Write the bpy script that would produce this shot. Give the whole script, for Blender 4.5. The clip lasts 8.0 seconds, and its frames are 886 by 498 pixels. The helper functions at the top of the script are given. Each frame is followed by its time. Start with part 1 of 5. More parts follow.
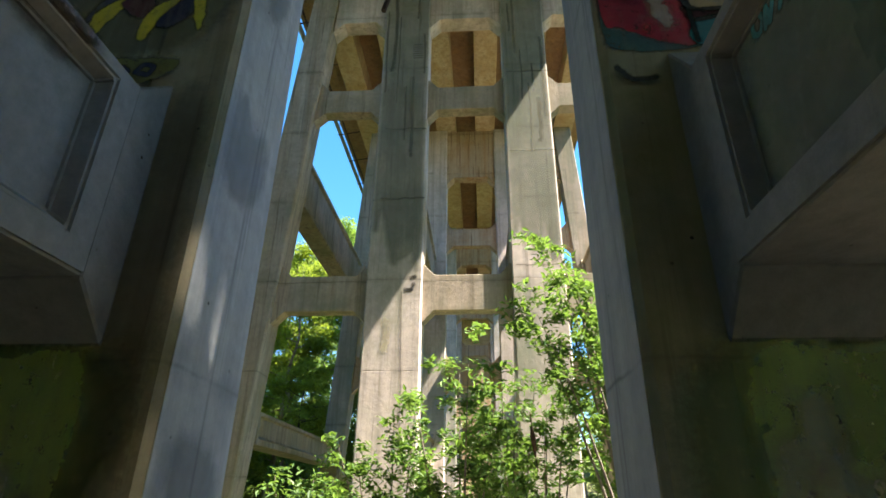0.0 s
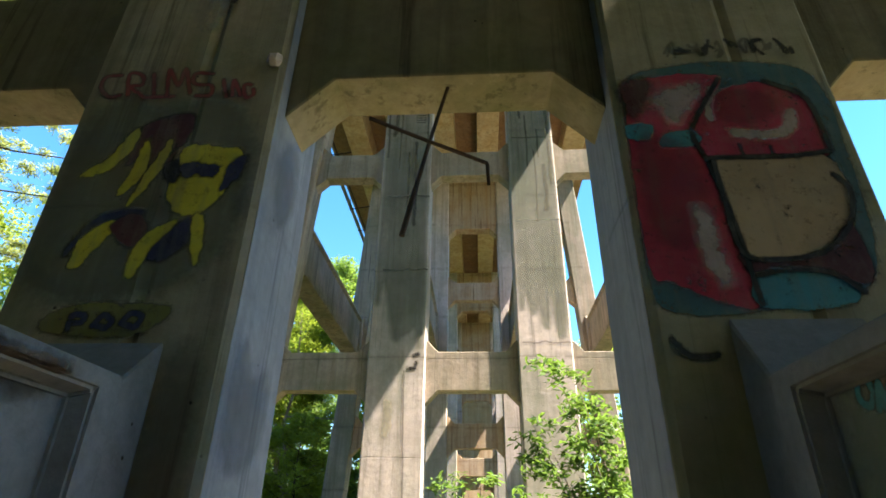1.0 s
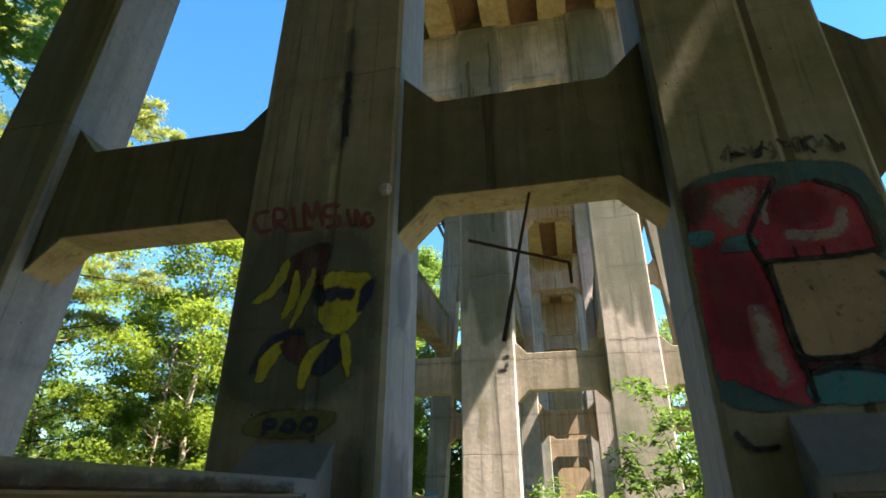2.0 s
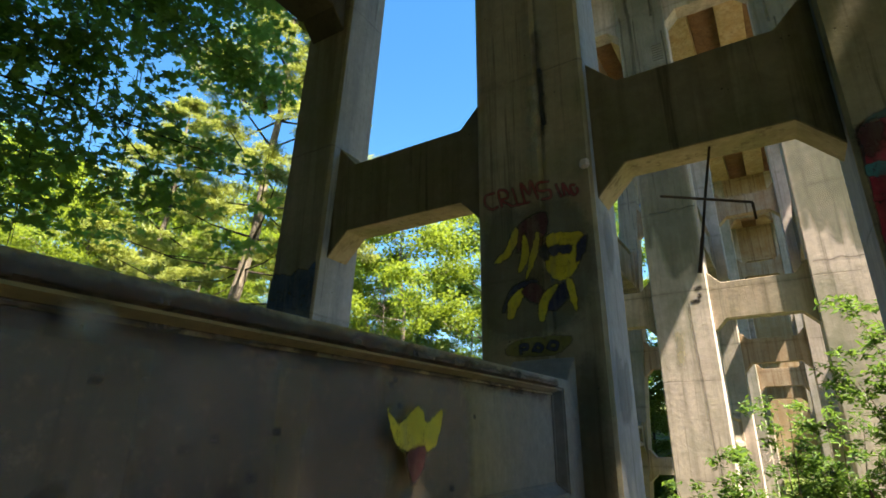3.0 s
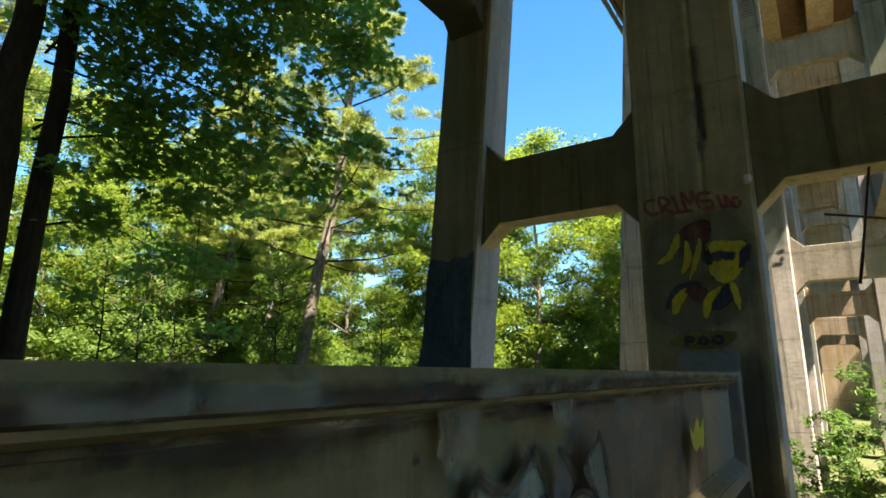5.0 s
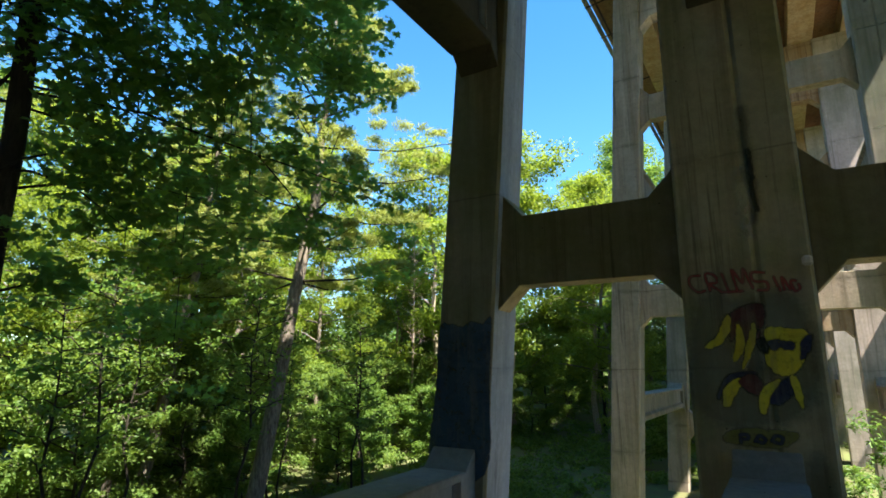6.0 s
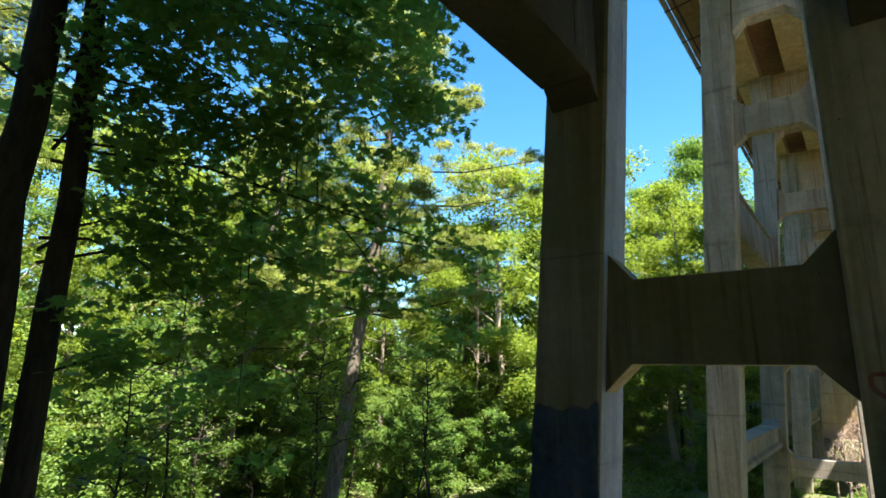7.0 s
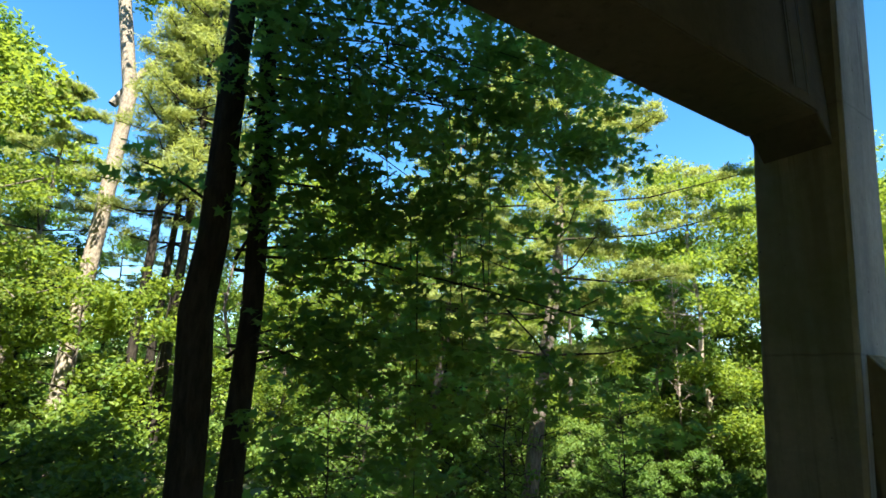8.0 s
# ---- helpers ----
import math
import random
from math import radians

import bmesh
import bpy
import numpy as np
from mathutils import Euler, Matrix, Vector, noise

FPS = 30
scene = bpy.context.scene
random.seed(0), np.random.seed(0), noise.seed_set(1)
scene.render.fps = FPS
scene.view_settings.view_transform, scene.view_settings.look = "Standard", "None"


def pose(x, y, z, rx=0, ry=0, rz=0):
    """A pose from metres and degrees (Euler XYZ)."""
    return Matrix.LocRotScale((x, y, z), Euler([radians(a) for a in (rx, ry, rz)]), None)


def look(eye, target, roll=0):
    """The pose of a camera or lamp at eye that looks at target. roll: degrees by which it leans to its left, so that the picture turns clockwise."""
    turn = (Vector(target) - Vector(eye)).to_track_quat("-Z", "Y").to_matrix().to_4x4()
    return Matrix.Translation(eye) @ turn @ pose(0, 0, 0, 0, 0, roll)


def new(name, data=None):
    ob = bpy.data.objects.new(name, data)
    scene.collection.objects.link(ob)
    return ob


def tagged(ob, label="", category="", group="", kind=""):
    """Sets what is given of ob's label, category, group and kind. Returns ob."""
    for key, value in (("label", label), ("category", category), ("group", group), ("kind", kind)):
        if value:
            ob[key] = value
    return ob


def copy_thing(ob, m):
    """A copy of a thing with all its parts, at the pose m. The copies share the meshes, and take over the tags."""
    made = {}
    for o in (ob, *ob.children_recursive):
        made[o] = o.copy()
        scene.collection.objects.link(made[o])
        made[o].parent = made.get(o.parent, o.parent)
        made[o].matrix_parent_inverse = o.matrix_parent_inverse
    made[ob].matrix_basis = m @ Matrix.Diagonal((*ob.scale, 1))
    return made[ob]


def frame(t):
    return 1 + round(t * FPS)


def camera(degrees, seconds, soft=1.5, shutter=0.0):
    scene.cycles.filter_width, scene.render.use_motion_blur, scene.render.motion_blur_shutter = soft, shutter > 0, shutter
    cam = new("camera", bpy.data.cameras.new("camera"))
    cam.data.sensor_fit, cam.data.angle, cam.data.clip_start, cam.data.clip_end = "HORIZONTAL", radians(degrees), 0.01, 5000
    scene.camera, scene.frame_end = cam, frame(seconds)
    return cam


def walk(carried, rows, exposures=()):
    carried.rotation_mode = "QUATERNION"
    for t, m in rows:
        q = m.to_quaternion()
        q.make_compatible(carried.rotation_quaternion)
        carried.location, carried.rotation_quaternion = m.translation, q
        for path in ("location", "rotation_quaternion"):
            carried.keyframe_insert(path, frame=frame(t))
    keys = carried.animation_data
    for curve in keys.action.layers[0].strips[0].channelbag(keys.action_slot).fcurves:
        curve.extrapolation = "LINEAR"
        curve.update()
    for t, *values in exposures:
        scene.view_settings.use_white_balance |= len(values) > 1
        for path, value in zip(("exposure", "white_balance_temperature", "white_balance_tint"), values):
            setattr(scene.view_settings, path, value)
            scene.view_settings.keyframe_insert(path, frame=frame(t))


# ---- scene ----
cam = camera(77.7, 8.0, soft=1.65)
PATH = [
    (0, (-0.178, 0.031, 1.931), (-0.305, 1.838, 2.779), 0.7),
    (0.5, (-0.284, -0.005, 2.671), (-0.408, 1.768, 3.588), 0.7),
    (1, (-0.338, -0.211, 3.342), (-0.458, 1.553, 4.276), 0.9),
    (1.2, (-0.336, -0.379, 3.56), (-0.476, 1.384, 4.493), 1.0),
    (2.3, (-0.355, -1.801, 3.84), (-0.923, -0.058, 4.639), 0.1),
    (2.5, (-0.337, -2.109, 3.741), (-1.036, -0.396, 4.5), 0.2),
    (3, (-0.259, -2.84, 3.427), (-1.244, -1.235, 4.099), 0.2),
    (3.5, (-0.363, -3.525, 3.234), (-1.556, -2.032, 3.824), 0.5),
    (4, (-0.628, -4.177, 3.175), (-1.905, -2.728, 3.696), 0.6),
    (4.5, (-0.869, -4.645, 3.387), (-2.097, -3.139, 3.861), 0.8),
    (5, (-1.155, -4.83, 3.89), (-2.268, -3.232, 4.346), 1.0),
    (5.2, (-1.339, -4.839, 4.112), (-2.403, -3.209, 4.572), 0.9),
    (6.3, (-2.433, -4.622, 5.384), (-3.443, -2.948, 5.807), 0.2),
    (6.5, (-2.652, -4.495, 5.507), (-3.689, -2.846, 5.96), 0.8),
    (7, (-2.987, -4.209, 6.182), (-4.17, -2.659, 6.627), 1.1),
    (7.5, (-3.159, -3.866, 6.794), (-4.564, -2.519, 7.256), 1.2),
    (8, (-3.331, -3.669, 7.362), (-4.954, -2.6, 7.837), 1.8),
]
walk(cam, [(t, look(eye, target, roll)) for t, eye, target, roll in PATH],
     [(0.0, 2.93, 7050, 8), (1.2, 2.97, 7200, 11), (2.5, 2.61, 7500, 8), (4.0, 2.74, 8300, 6), (4.5, 2.74, 8300, 6), (5.0, 2.60, 7500, 6), (6.5, 2.61, 6950, 6), (7.2, 2.59, 6850, 6), (8.0, 2.50, 6800, 5)])

# ---- world, sun and exposure ----
SUN_TO = Vector((1.0, -0.2, 1.75)).normalized()
world = bpy.data.worlds.new("sky")
scene.world = world
world.use_nodes = True
wn = world.node_tree.nodes
sky = wn.new("ShaderNodeTexSky")
sky.sky_type = 'NISHITA'
sky.sun_disc = False
sky.sun_elevation = math.asin(SUN_TO.z)
sky.sun_rotation = math.atan2(SUN_TO.x, SUN_TO.y)
sky.air_density, sky.dust_density, sky.ozone_density = 1.0, 0.0, 3.0
wn["Background"].inputs[1].default_value = 0.072
deepen = wn.new("ShaderNodeHueSaturation")
deepen.inputs["Saturation"].default_value = 1.3
world.node_tree.links.new(sky.outputs[0], deepen.inputs["Color"])
world.node_tree.links.new(deepen.outputs[0], wn["Background"].inputs[0])
sun_data = bpy.data.lights.new("sun", 'SUN')
sun_data.energy, sun_data.angle, sun_data.color = 5.0, radians(0.53), (1.0, 0.95, 0.86)
sun = new("sun", sun_data)
sun.matrix_world = look(SUN_TO * 60, (0, 0, 0))


# ---- materials ----
def material(name, rough=0.85, metal=0.0):
    m = bpy.data.materials.new(name)
    m.use_nodes = True
    nt = m.node_tree
    b = nt.nodes["Principled BSDF"]
    b.inputs["Roughness"].default_value = rough
    b.inputs["Metallic"].default_value = metal
    b.inputs["Specular IOR Level"].default_value = 0.2 if rough > 0.6 and metal < 0.2 else 0.5
    return m, nt, b


def tex_coord(nt, scale=(1, 1, 1), world_space=True):
    n = nt.nodes.new("ShaderNodeNewGeometry" if world_space else "ShaderNodeTexCoord")
    mp = nt.nodes.new("ShaderNodeMapping")
    mp.inputs["Scale"].default_value = scale
    nt.links.new(n.outputs["Position" if world_space else "Object"], mp.inputs[0])
    return mp.outputs[0]


def noise_tex(nt, vec, scale, detail=6.0, rough=0.6):
    n = nt.nodes.new("ShaderNodeTexNoise")
    n.inputs["Scale"].default_value, n.inputs["Detail"].default_value, n.inputs["Roughness"].default_value = scale, detail, rough
    nt.links.new(vec, n.inputs["Vector"])
    return n.outputs["Fac"]


def ramp(nt, fac, stops):
    r = nt.nodes.new("ShaderNodeValToRGB")
    while len(r.color_ramp.elements) < len(stops):
        r.color_ramp.elements.new(0.5)
    for e, (p, c) in zip(r.color_ramp.elements, stops):
        e.position, e.color = p, (*c, 1) if len(c) == 3 else c
    nt.links.new(fac, r.inputs[0])
    return r.outputs[0]


def grey(v):
    return (v, v, v)


def mix(nt, fac, a, b, kind='MIX'):
    m = nt.nodes.new("ShaderNodeMix")
    m.data_type, m.blend_type = 'RGBA', kind
    for sock, v in ((m.inputs[0], fac), (m.inputs[6], a), (m.inputs[7], b)):
        if isinstance(v, (int, float)):
            sock.default_value = v
        elif isinstance(v, tuple):
            sock.default_value = (*v, 1)
        else:
            nt.links.new(v, sock)
    return m.outputs[2]


def bump(nt, b, height, strength, dist=0.02):
    n = nt.nodes.new("ShaderNodeBump")
    n.inputs["Strength"].default_value, n.inputs["Distance"].default_value = strength, dist
    nt.links.new(height, n.inputs["Height"])
    nt.links.new(n.outputs[0], b.inputs["Normal"])


def concrete(name, base, dark, stain=0.5, tint=(0.30, 0.33, 0.22), tint_amount=0.3, warm=0.0, grime=0.3, coat=None):
    """Old board-formed concrete: mottling, vertical weather streaks, pour joints, pits."""
    m, nt, b = material(name, 0.9)
    flat = tex_coord(nt)
    tall = tex_coord(nt, (2.6, 2.6, 0.10))
    boards = tex_coord(nt, (0.5, 0.5, 3.2))
    broad = noise_tex(nt, flat, 0.55, 5, 0.6)
    fine = noise_tex(nt, flat, 9.0, 8, 0.7)
    streak = noise_tex(nt, tall, 1.5, 6, 0.65)
    board = noise_tex(nt, boards, 1.6, 3, 0.5)
    pit = nt.nodes.new("ShaderNodeTexVoronoi")
    pit.inputs["Scale"].default_value = 7.0
    nt.links.new(flat, pit.inputs["Vector"])
    c = mix(nt, ramp(nt, broad, [(0.3, grey(0)), (0.72, grey(1))]), base, tuple(0.72 * v for v in base))
    c = mix(nt, ramp(nt, streak, [(0.46, grey(0)), (0.70, grey(stain))]), c, dark)
    c = mix(nt, ramp(nt, noise_tex(nt, flat, 1.3, 4, 0.6), [(0.45, grey(0)), (0.75, grey(tint_amount))]), c, tint)
    if warm:
        c = mix(nt, ramp(nt, noise_tex(nt, tall, 0.9, 5, 0.6), [(0.5, grey(0)), (0.72, grey(warm))]), c, (0.36, 0.20, 0.09))
    drip = noise_tex(nt, tex_coord(nt, (7.0, 7.0, 0.22)), 1.0, 5, 0.7)
    c = mix(nt, ramp(nt, drip, [(0.56, grey(0)), (0.66, grey(stain))]), c, tuple(0.6 * v for v in dark))
    c = mix(nt, ramp(nt, noise_tex(nt, tex_coord(nt, (5.0, 5.0, 0.3)), 0.8, 5, 0.7), [(0.60, grey(0)), (0.70, grey(0.45 * stain))]), c, tuple(min(1, 1.5 * v) for v in base))
    c = mix(nt, 0.35, c, ramp(nt, fine, [(0.3, grey(0.35)), (0.7, grey(0.75))]), 'OVERLAY')
    c = mix(nt, ramp(nt, board, [(0.4, grey(0)), (0.75, grey(0.10))]), c, dark)
    algae = noise_tex(nt, tex_coord(nt, (1, 1, 0.45)), 0.33, 5, 0.65)
    c = mix(nt, ramp(nt, algae, [(0.46, grey(0)), (0.66, grey(grime))]), c, tuple(0.9 * v for v in tint))
    pits = ramp(nt, pit.outputs["Distance"], [(0.05, grey(1)), (0.085, grey(0))])
    speck = ramp(nt, noise_tex(nt, flat, 2.2, 2, 0.5), [(0.52, grey(0)), (0.6, grey(1))])
    holes = mix(nt, 1.0, pits, speck, 'MULTIPLY')
    if coat:  # the rest of an old thin coat of paint towards one end
        along_y = nt.nodes.new("ShaderNodeSeparateXYZ")
        nt.links.new(flat, along_y.inputs[0])
        edge = nt.nodes.new("ShaderNodeMath")
        edge.operation = 'MULTIPLY_ADD'
        edge.inputs[1].default_value = 1.6
        nt.links.new(noise_tex(nt, flat, 1.6, 6, 0.7), edge.inputs[0])
        nt.links.new(along_y.outputs[1], edge.inputs[2])
        span = nt.nodes.new("ShaderNodeMapRange")
        span.inputs[1].default_value, span.inputs[2].default_value = coat[0] + 0.8, coat[1] + 0.8
        nt.links.new(edge.outputs[0], span.inputs[0])
        c = mix(nt, ramp(nt, span.outputs[0], [(0.0, grey(0)), (1.0, grey(0.75))]), c, mix(nt, ramp(nt, fine, [(0.35, grey(0)), (0.65, grey(1))]), tuple(0.75 * v for v in coat[2]), coat[2]))
    c = mix(nt, holes, c, tuple(0.35 * v for v in dark))
    # pour joints every 2.6 m
    sep = nt.nodes.new("ShaderNodeSeparateXYZ")
    nt.links.new(flat, sep.inputs[0])
    wob = nt.nodes.new("ShaderNodeMath")
    wob.operation = 'MULTIPLY_ADD'
    wob.inputs[1].default_value = 0.10
    nt.links.new(noise_tex(nt, flat, 1.1, 3), wob.inputs[0])
    nt.links.new(sep.outputs[2], wob.inputs[2])
    frac = nt.nodes.new("ShaderNodeMath")
    frac.operation = 'PINGPONG'
    frac.inputs[1].default_value = 1.3
    nt.links.new(wob.outputs[0], frac.inputs[0])
    line = ramp(nt, frac.outputs[0], [(0.0, grey(0.6)), (0.02, grey(0.0))])
    joint = mix(nt, 1.0, line, ramp(nt, noise_tex(nt, flat, 0.7, 4, 0.7), [(0.42, grey(0.1)), (0.6, grey(1))]), 'MULTIPLY')
    band = mix(nt, 1.0, ramp(nt, frac.outputs[0], [(0.0, grey(0.55)), (0.12, grey(0.0))]), ramp(nt, noise_tex(nt, flat, 1.7, 5, 0.7), [(0.45, grey(0)), (0.62, grey(1))]), 'MULTIPLY')
    c = mix(nt, band, c, tuple(0.9 * v for v in dark))
    c = mix(nt, joint, c, tuple(0.5 * v for v in dark))
    nt.links.new(c, b.inputs["Base Color"])
    h = mix(nt, 0.16, fine, board)
    h = mix(nt, holes, h, (0, 0, 0))
    h = mix(nt, joint, h, (0, 0, 0))
    bump(nt, b, h, 0.55, 0.02)
    return m


def paint(name, col, wear=0.35, rough=0.7, thick=1.0):
    """Spray paint on concrete: cloudy, streaked and worn through in places."""
    m, nt, b = material(name, rough)
    flat = tex_coord(nt)
    n = noise_tex(nt, flat, 7.0, 8, 0.75)
    cloud = noise_tex(nt, flat, 2.6, 4, 0.6)
    c = mix(nt, ramp(nt, cloud, [(0.35, grey(0)), (0.68, grey(0.65))]), col, tuple(0.45 * v for v in col))
    c = mix(nt, ramp(nt, noise_tex(nt, tex_coord(nt, (4, 4, 0.5)), 2.0, 5), [(0.5, grey(0)), (0.72, grey(0.5))]), c, (0.16, 0.145, 0.11))
    c = mix(nt, ramp(nt, n, [(0.5, grey(0)), (0.78, grey(wear))]), c, (0.24, 0.22, 0.18))
    nt.links.new(c, b.inputs["Base Color"])
    # thin spray towards the rim of each patch
    rim = nt.nodes.new("ShaderNodeAttribute")
    rim.attribute_name = "soft"
    fuzz = nt.nodes.new("ShaderNodeMath")
    fuzz.operation = 'MULTIPLY_ADD'
    fuzz.inputs[1].default_value = 0.9
    nt.links.new(noise_tex(nt, flat, 26.0, 5, 0.75), fuzz.inputs[0])
    nt.links.new(rim.outputs["Fac"], fuzz.inputs[2])
    cover = ramp(nt, fuzz.outputs[0], [(0.40, grey(0)), (1.0, grey(1))])
    hole = ramp(nt, noise_tex(nt, flat, 11.0, 7, 0.8), [(0.30, grey(0.35)), (0.46, grey(thick))])
    nt.links.new(mix(nt, 1.0, cover, hole, 'MULTIPLY'), b.inputs["Alpha"])
    bump(nt, b, n, 0.3, 0.01)
    return m


def leaf_mat(name, dark, light, trans=0.5, rough=0.5):
    m, nt, b = material(name, rough)
    g = nt.nodes.new("ShaderNodeNewGeometry")
    o = nt.nodes.new("ShaderNodeObjectInfo")
    c = ramp(nt, g.outputs["Random Per Island"], [(0.0, dark), (0.6, tuple(0.5 * (a + q) for a, q in zip(dark, light))), (1.0, light)])
    c = mix(nt, ramp(nt, o.outputs["Random"], [(0, grey(0)), (1, grey(0.35))]), c, tuple(0.75 * v for v in dark))
    nt.links.new(c, b.inputs["Base Color"])
    b.inputs["Specular IOR Level"].default_value = 0.25
    t = nt.nodes.new("ShaderNodeBsdfTranslucent")
    tc = mix(nt, 0.5, c, (light[0] * 1.75, light[1] * 1.65, light[2] * 0.85))
    nt.links.new(tc, t.inputs[0])
    s = nt.nodes.new("ShaderNodeMixShader")
    s.inputs[0].default_value = trans
    nt.links.new(b.outputs[0], s.inputs[1])
    nt.links.new(t.outputs[0], s.inputs[2])
    nt.links.new(s.outputs[0], nt.nodes["Material Output"].inputs[0])
    return m


def bark_mat(name, base, dark, vscale=0.25):
    m, nt, b = material(name, 0.95)
    v = tex_coord(nt, (1, 1, vscale))
    n = noise_tex(nt, v, 14.0, 7, 0.7)
    c = ramp(nt, n, [(0.36, dark), (0.66, base)])
    c = mix(nt, ramp(nt, noise_tex(nt, tex_coord(nt), 1.4, 4), [(0.4, grey(0)), (0.7, grey(0.5))]), c, tuple(0.6 * q for q in base))
    nt.links.new(c, b.inputs["Base Color"])
    bump(nt, b, n, 0.9, 0.05)
    return m


def plain_mat(name, base, other, scale=3.0, rough=0.8, metal=0.0, strength=0.3):
    m, nt, b = material(name, rough, metal)
    n = noise_tex(nt, tex_coord(nt), scale, 7, 0.65)
    nt.links.new(ramp(nt, n, [(0.35, base), (0.68, other)]), b.inputs["Base Color"])
    bump(nt, b, n, strength, 0.03)
    return m


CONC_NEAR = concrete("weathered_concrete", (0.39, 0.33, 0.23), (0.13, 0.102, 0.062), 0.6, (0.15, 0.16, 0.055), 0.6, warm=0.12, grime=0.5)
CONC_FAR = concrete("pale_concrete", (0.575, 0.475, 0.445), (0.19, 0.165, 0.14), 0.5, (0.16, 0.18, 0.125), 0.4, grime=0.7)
# stained, and darkened further: shade on far struts and girders is in this colour
CONC_STAIN_SHADE = concrete("stained_and_shaded_concrete", (0.40, 0.325, 0.27), (0.12, 0.10, 0.078), 0.65, (0.15, 0.155, 0.10), 0.55, warm=0.25, grime=0.8)
CONC_DECK = concrete("stained_soffit_concrete", (0.60, 0.46, 0.33), (0.26, 0.14, 0.07), 0.5, (0.44, 0.26, 0.13), 0.5, warm=0.5)
CONC_SLAB = concrete("rust_stained_slab", (0.34, 0.22, 0.14), (0.15, 0.08, 0.045), 0.6, (0.26, 0.13, 0.06), 0.6, warm=0.7)
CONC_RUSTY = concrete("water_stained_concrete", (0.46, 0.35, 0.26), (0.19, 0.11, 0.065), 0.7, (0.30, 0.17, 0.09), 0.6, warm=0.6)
CONC_WALL = concrete("painted_over_concrete", (0.31, 0.24, 0.125), (0.14, 0.10, 0.052), 0.35, (0.155, 0.13, 0.04), 0.6, warm=0.35, grime=0.5, coat=(0.3, 1.7, (0.225, 0.225, 0.235)))
CONC_UPRIGHT = concrete("dark_upright_concrete", (0.215, 0.18, 0.118), (0.075, 0.06, 0.036), 0.7, (0.10, 0.105, 0.035), 0.6, grime=0.6)
# outer columns of the near bents: a darker base than CONC_NEAR
CONC_OUTER = concrete("dark_outer_concrete", (0.27, 0.23, 0.165), (0.10, 0.08, 0.05), 0.6, (0.12, 0.125, 0.045), 0.6, warm=0.12, grime=0.5)
# near-black base stands in for the shade on the upper girders
CONC_BEAM = concrete("shade_dark_girder_concrete", (0.085, 0.073, 0.052), (0.045, 0.037, 0.026), 0.5, (0.07, 0.06, 0.032), 0.5, grime=0.5)
# pale bluish coat that puts skylight into the colour of inward faces
SKYLIT_SIDE = concrete("skylit_side_coat", (0.335, 0.35, 0.375), (0.14, 0.15, 0.18), 0.6, (0.22, 0.235, 0.27), 0.6)
PIPE = plain_mat("galvanised_pipe", (0.20, 0.20, 0.19), (0.32, 0.31, 0.29), 5.0, 0.6, 0.4)
RUST = plain_mat("rusted_steel", (0.035, 0.022, 0.016), (0.09, 0.045, 0.025), 9.0, 0.85, 0.3)
THICKET_LEAF = leaf_mat("thicket_leaves", (0.065, 0.125, 0.028), (0.17, 0.25, 0.06), 0.5)
MAPLE_LEAF = leaf_mat("maple_leaves", (0.105, 0.205, 0.055), (0.19, 0.34, 0.095), 0.66)
BUSH_LEAF = leaf_mat("box_elder_leaves", (0.032, 0.08, 0.02), (0.13, 0.22, 0.052), 0.42)
WOOD_LEAF = leaf_mat("woodland_leaves", (0.05, 0.112, 0.024), (0.145, 0.235, 0.055), 0.5)
LIME_LEAF = leaf_mat("sunlit_leaves", (0.075, 0.14, 0.024), (0.215, 0.28, 0.046), 0.52)
PINE_LEAF = leaf_mat("pine_needles", (0.13, 0.18, 0.05), (0.32, 0.36, 0.12), 0.4)
BARK_DARK = bark_mat("dark_bark", (0.055, 0.045, 0.036), (0.018, 0.015, 0.012))
BARK_PINE = bark_mat("pine_bark", (0.25, 0.21, 0.175), (0.07, 0.056, 0.046))
BARK_PALE = bark_mat("pale_bark", (0.42, 0.36, 0.29), (0.16, 0.12, 0.09), 0.6)
BARK_DEAD = bark_mat("dead_twigs", (0.46, 0.35, 0.31), (0.26, 0.18, 0.16), 0.6)
EARTH = plain_mat("forest_floor", (0.095, 0.08, 0.045), (0.095, 0.135, 0.042), 1.2, 0.95, 0, 0.6)
# pale reflector tone for unseen ground, to throw light upwards
BOUNCE_GROUND = plain_mat("bounce_ground", (0.26, 0.21, 0.14), (0.40, 0.34, 0.24), 6.0, 0.95, 0, 0.8)


# ---- mesh helpers ----
def part(name, bm, mat, parent=None, label=""):
    me = bpy.data.meshes.new(name)
    bm.to_mesh(me)
    bm.free()
    me.materials.append(mat)
    ob = new(name, me)
    if parent:
        ob.parent = parent
    if label:
        ob["label"] = label
    return ob


def raw_part(name, verts, faces, mat, parent=None, label="", smooth=False):
    me = bpy.data.meshes.new(name)
    me.from_pydata(verts, [], faces)
    me.materials.append(mat)
    if smooth:
        me.polygons.foreach_set("use_smooth", [True] * len(me.polygons))
    ob = new(name, me)
    if parent:
        ob.parent = parent
    if label:
        ob["label"] = label
    return ob


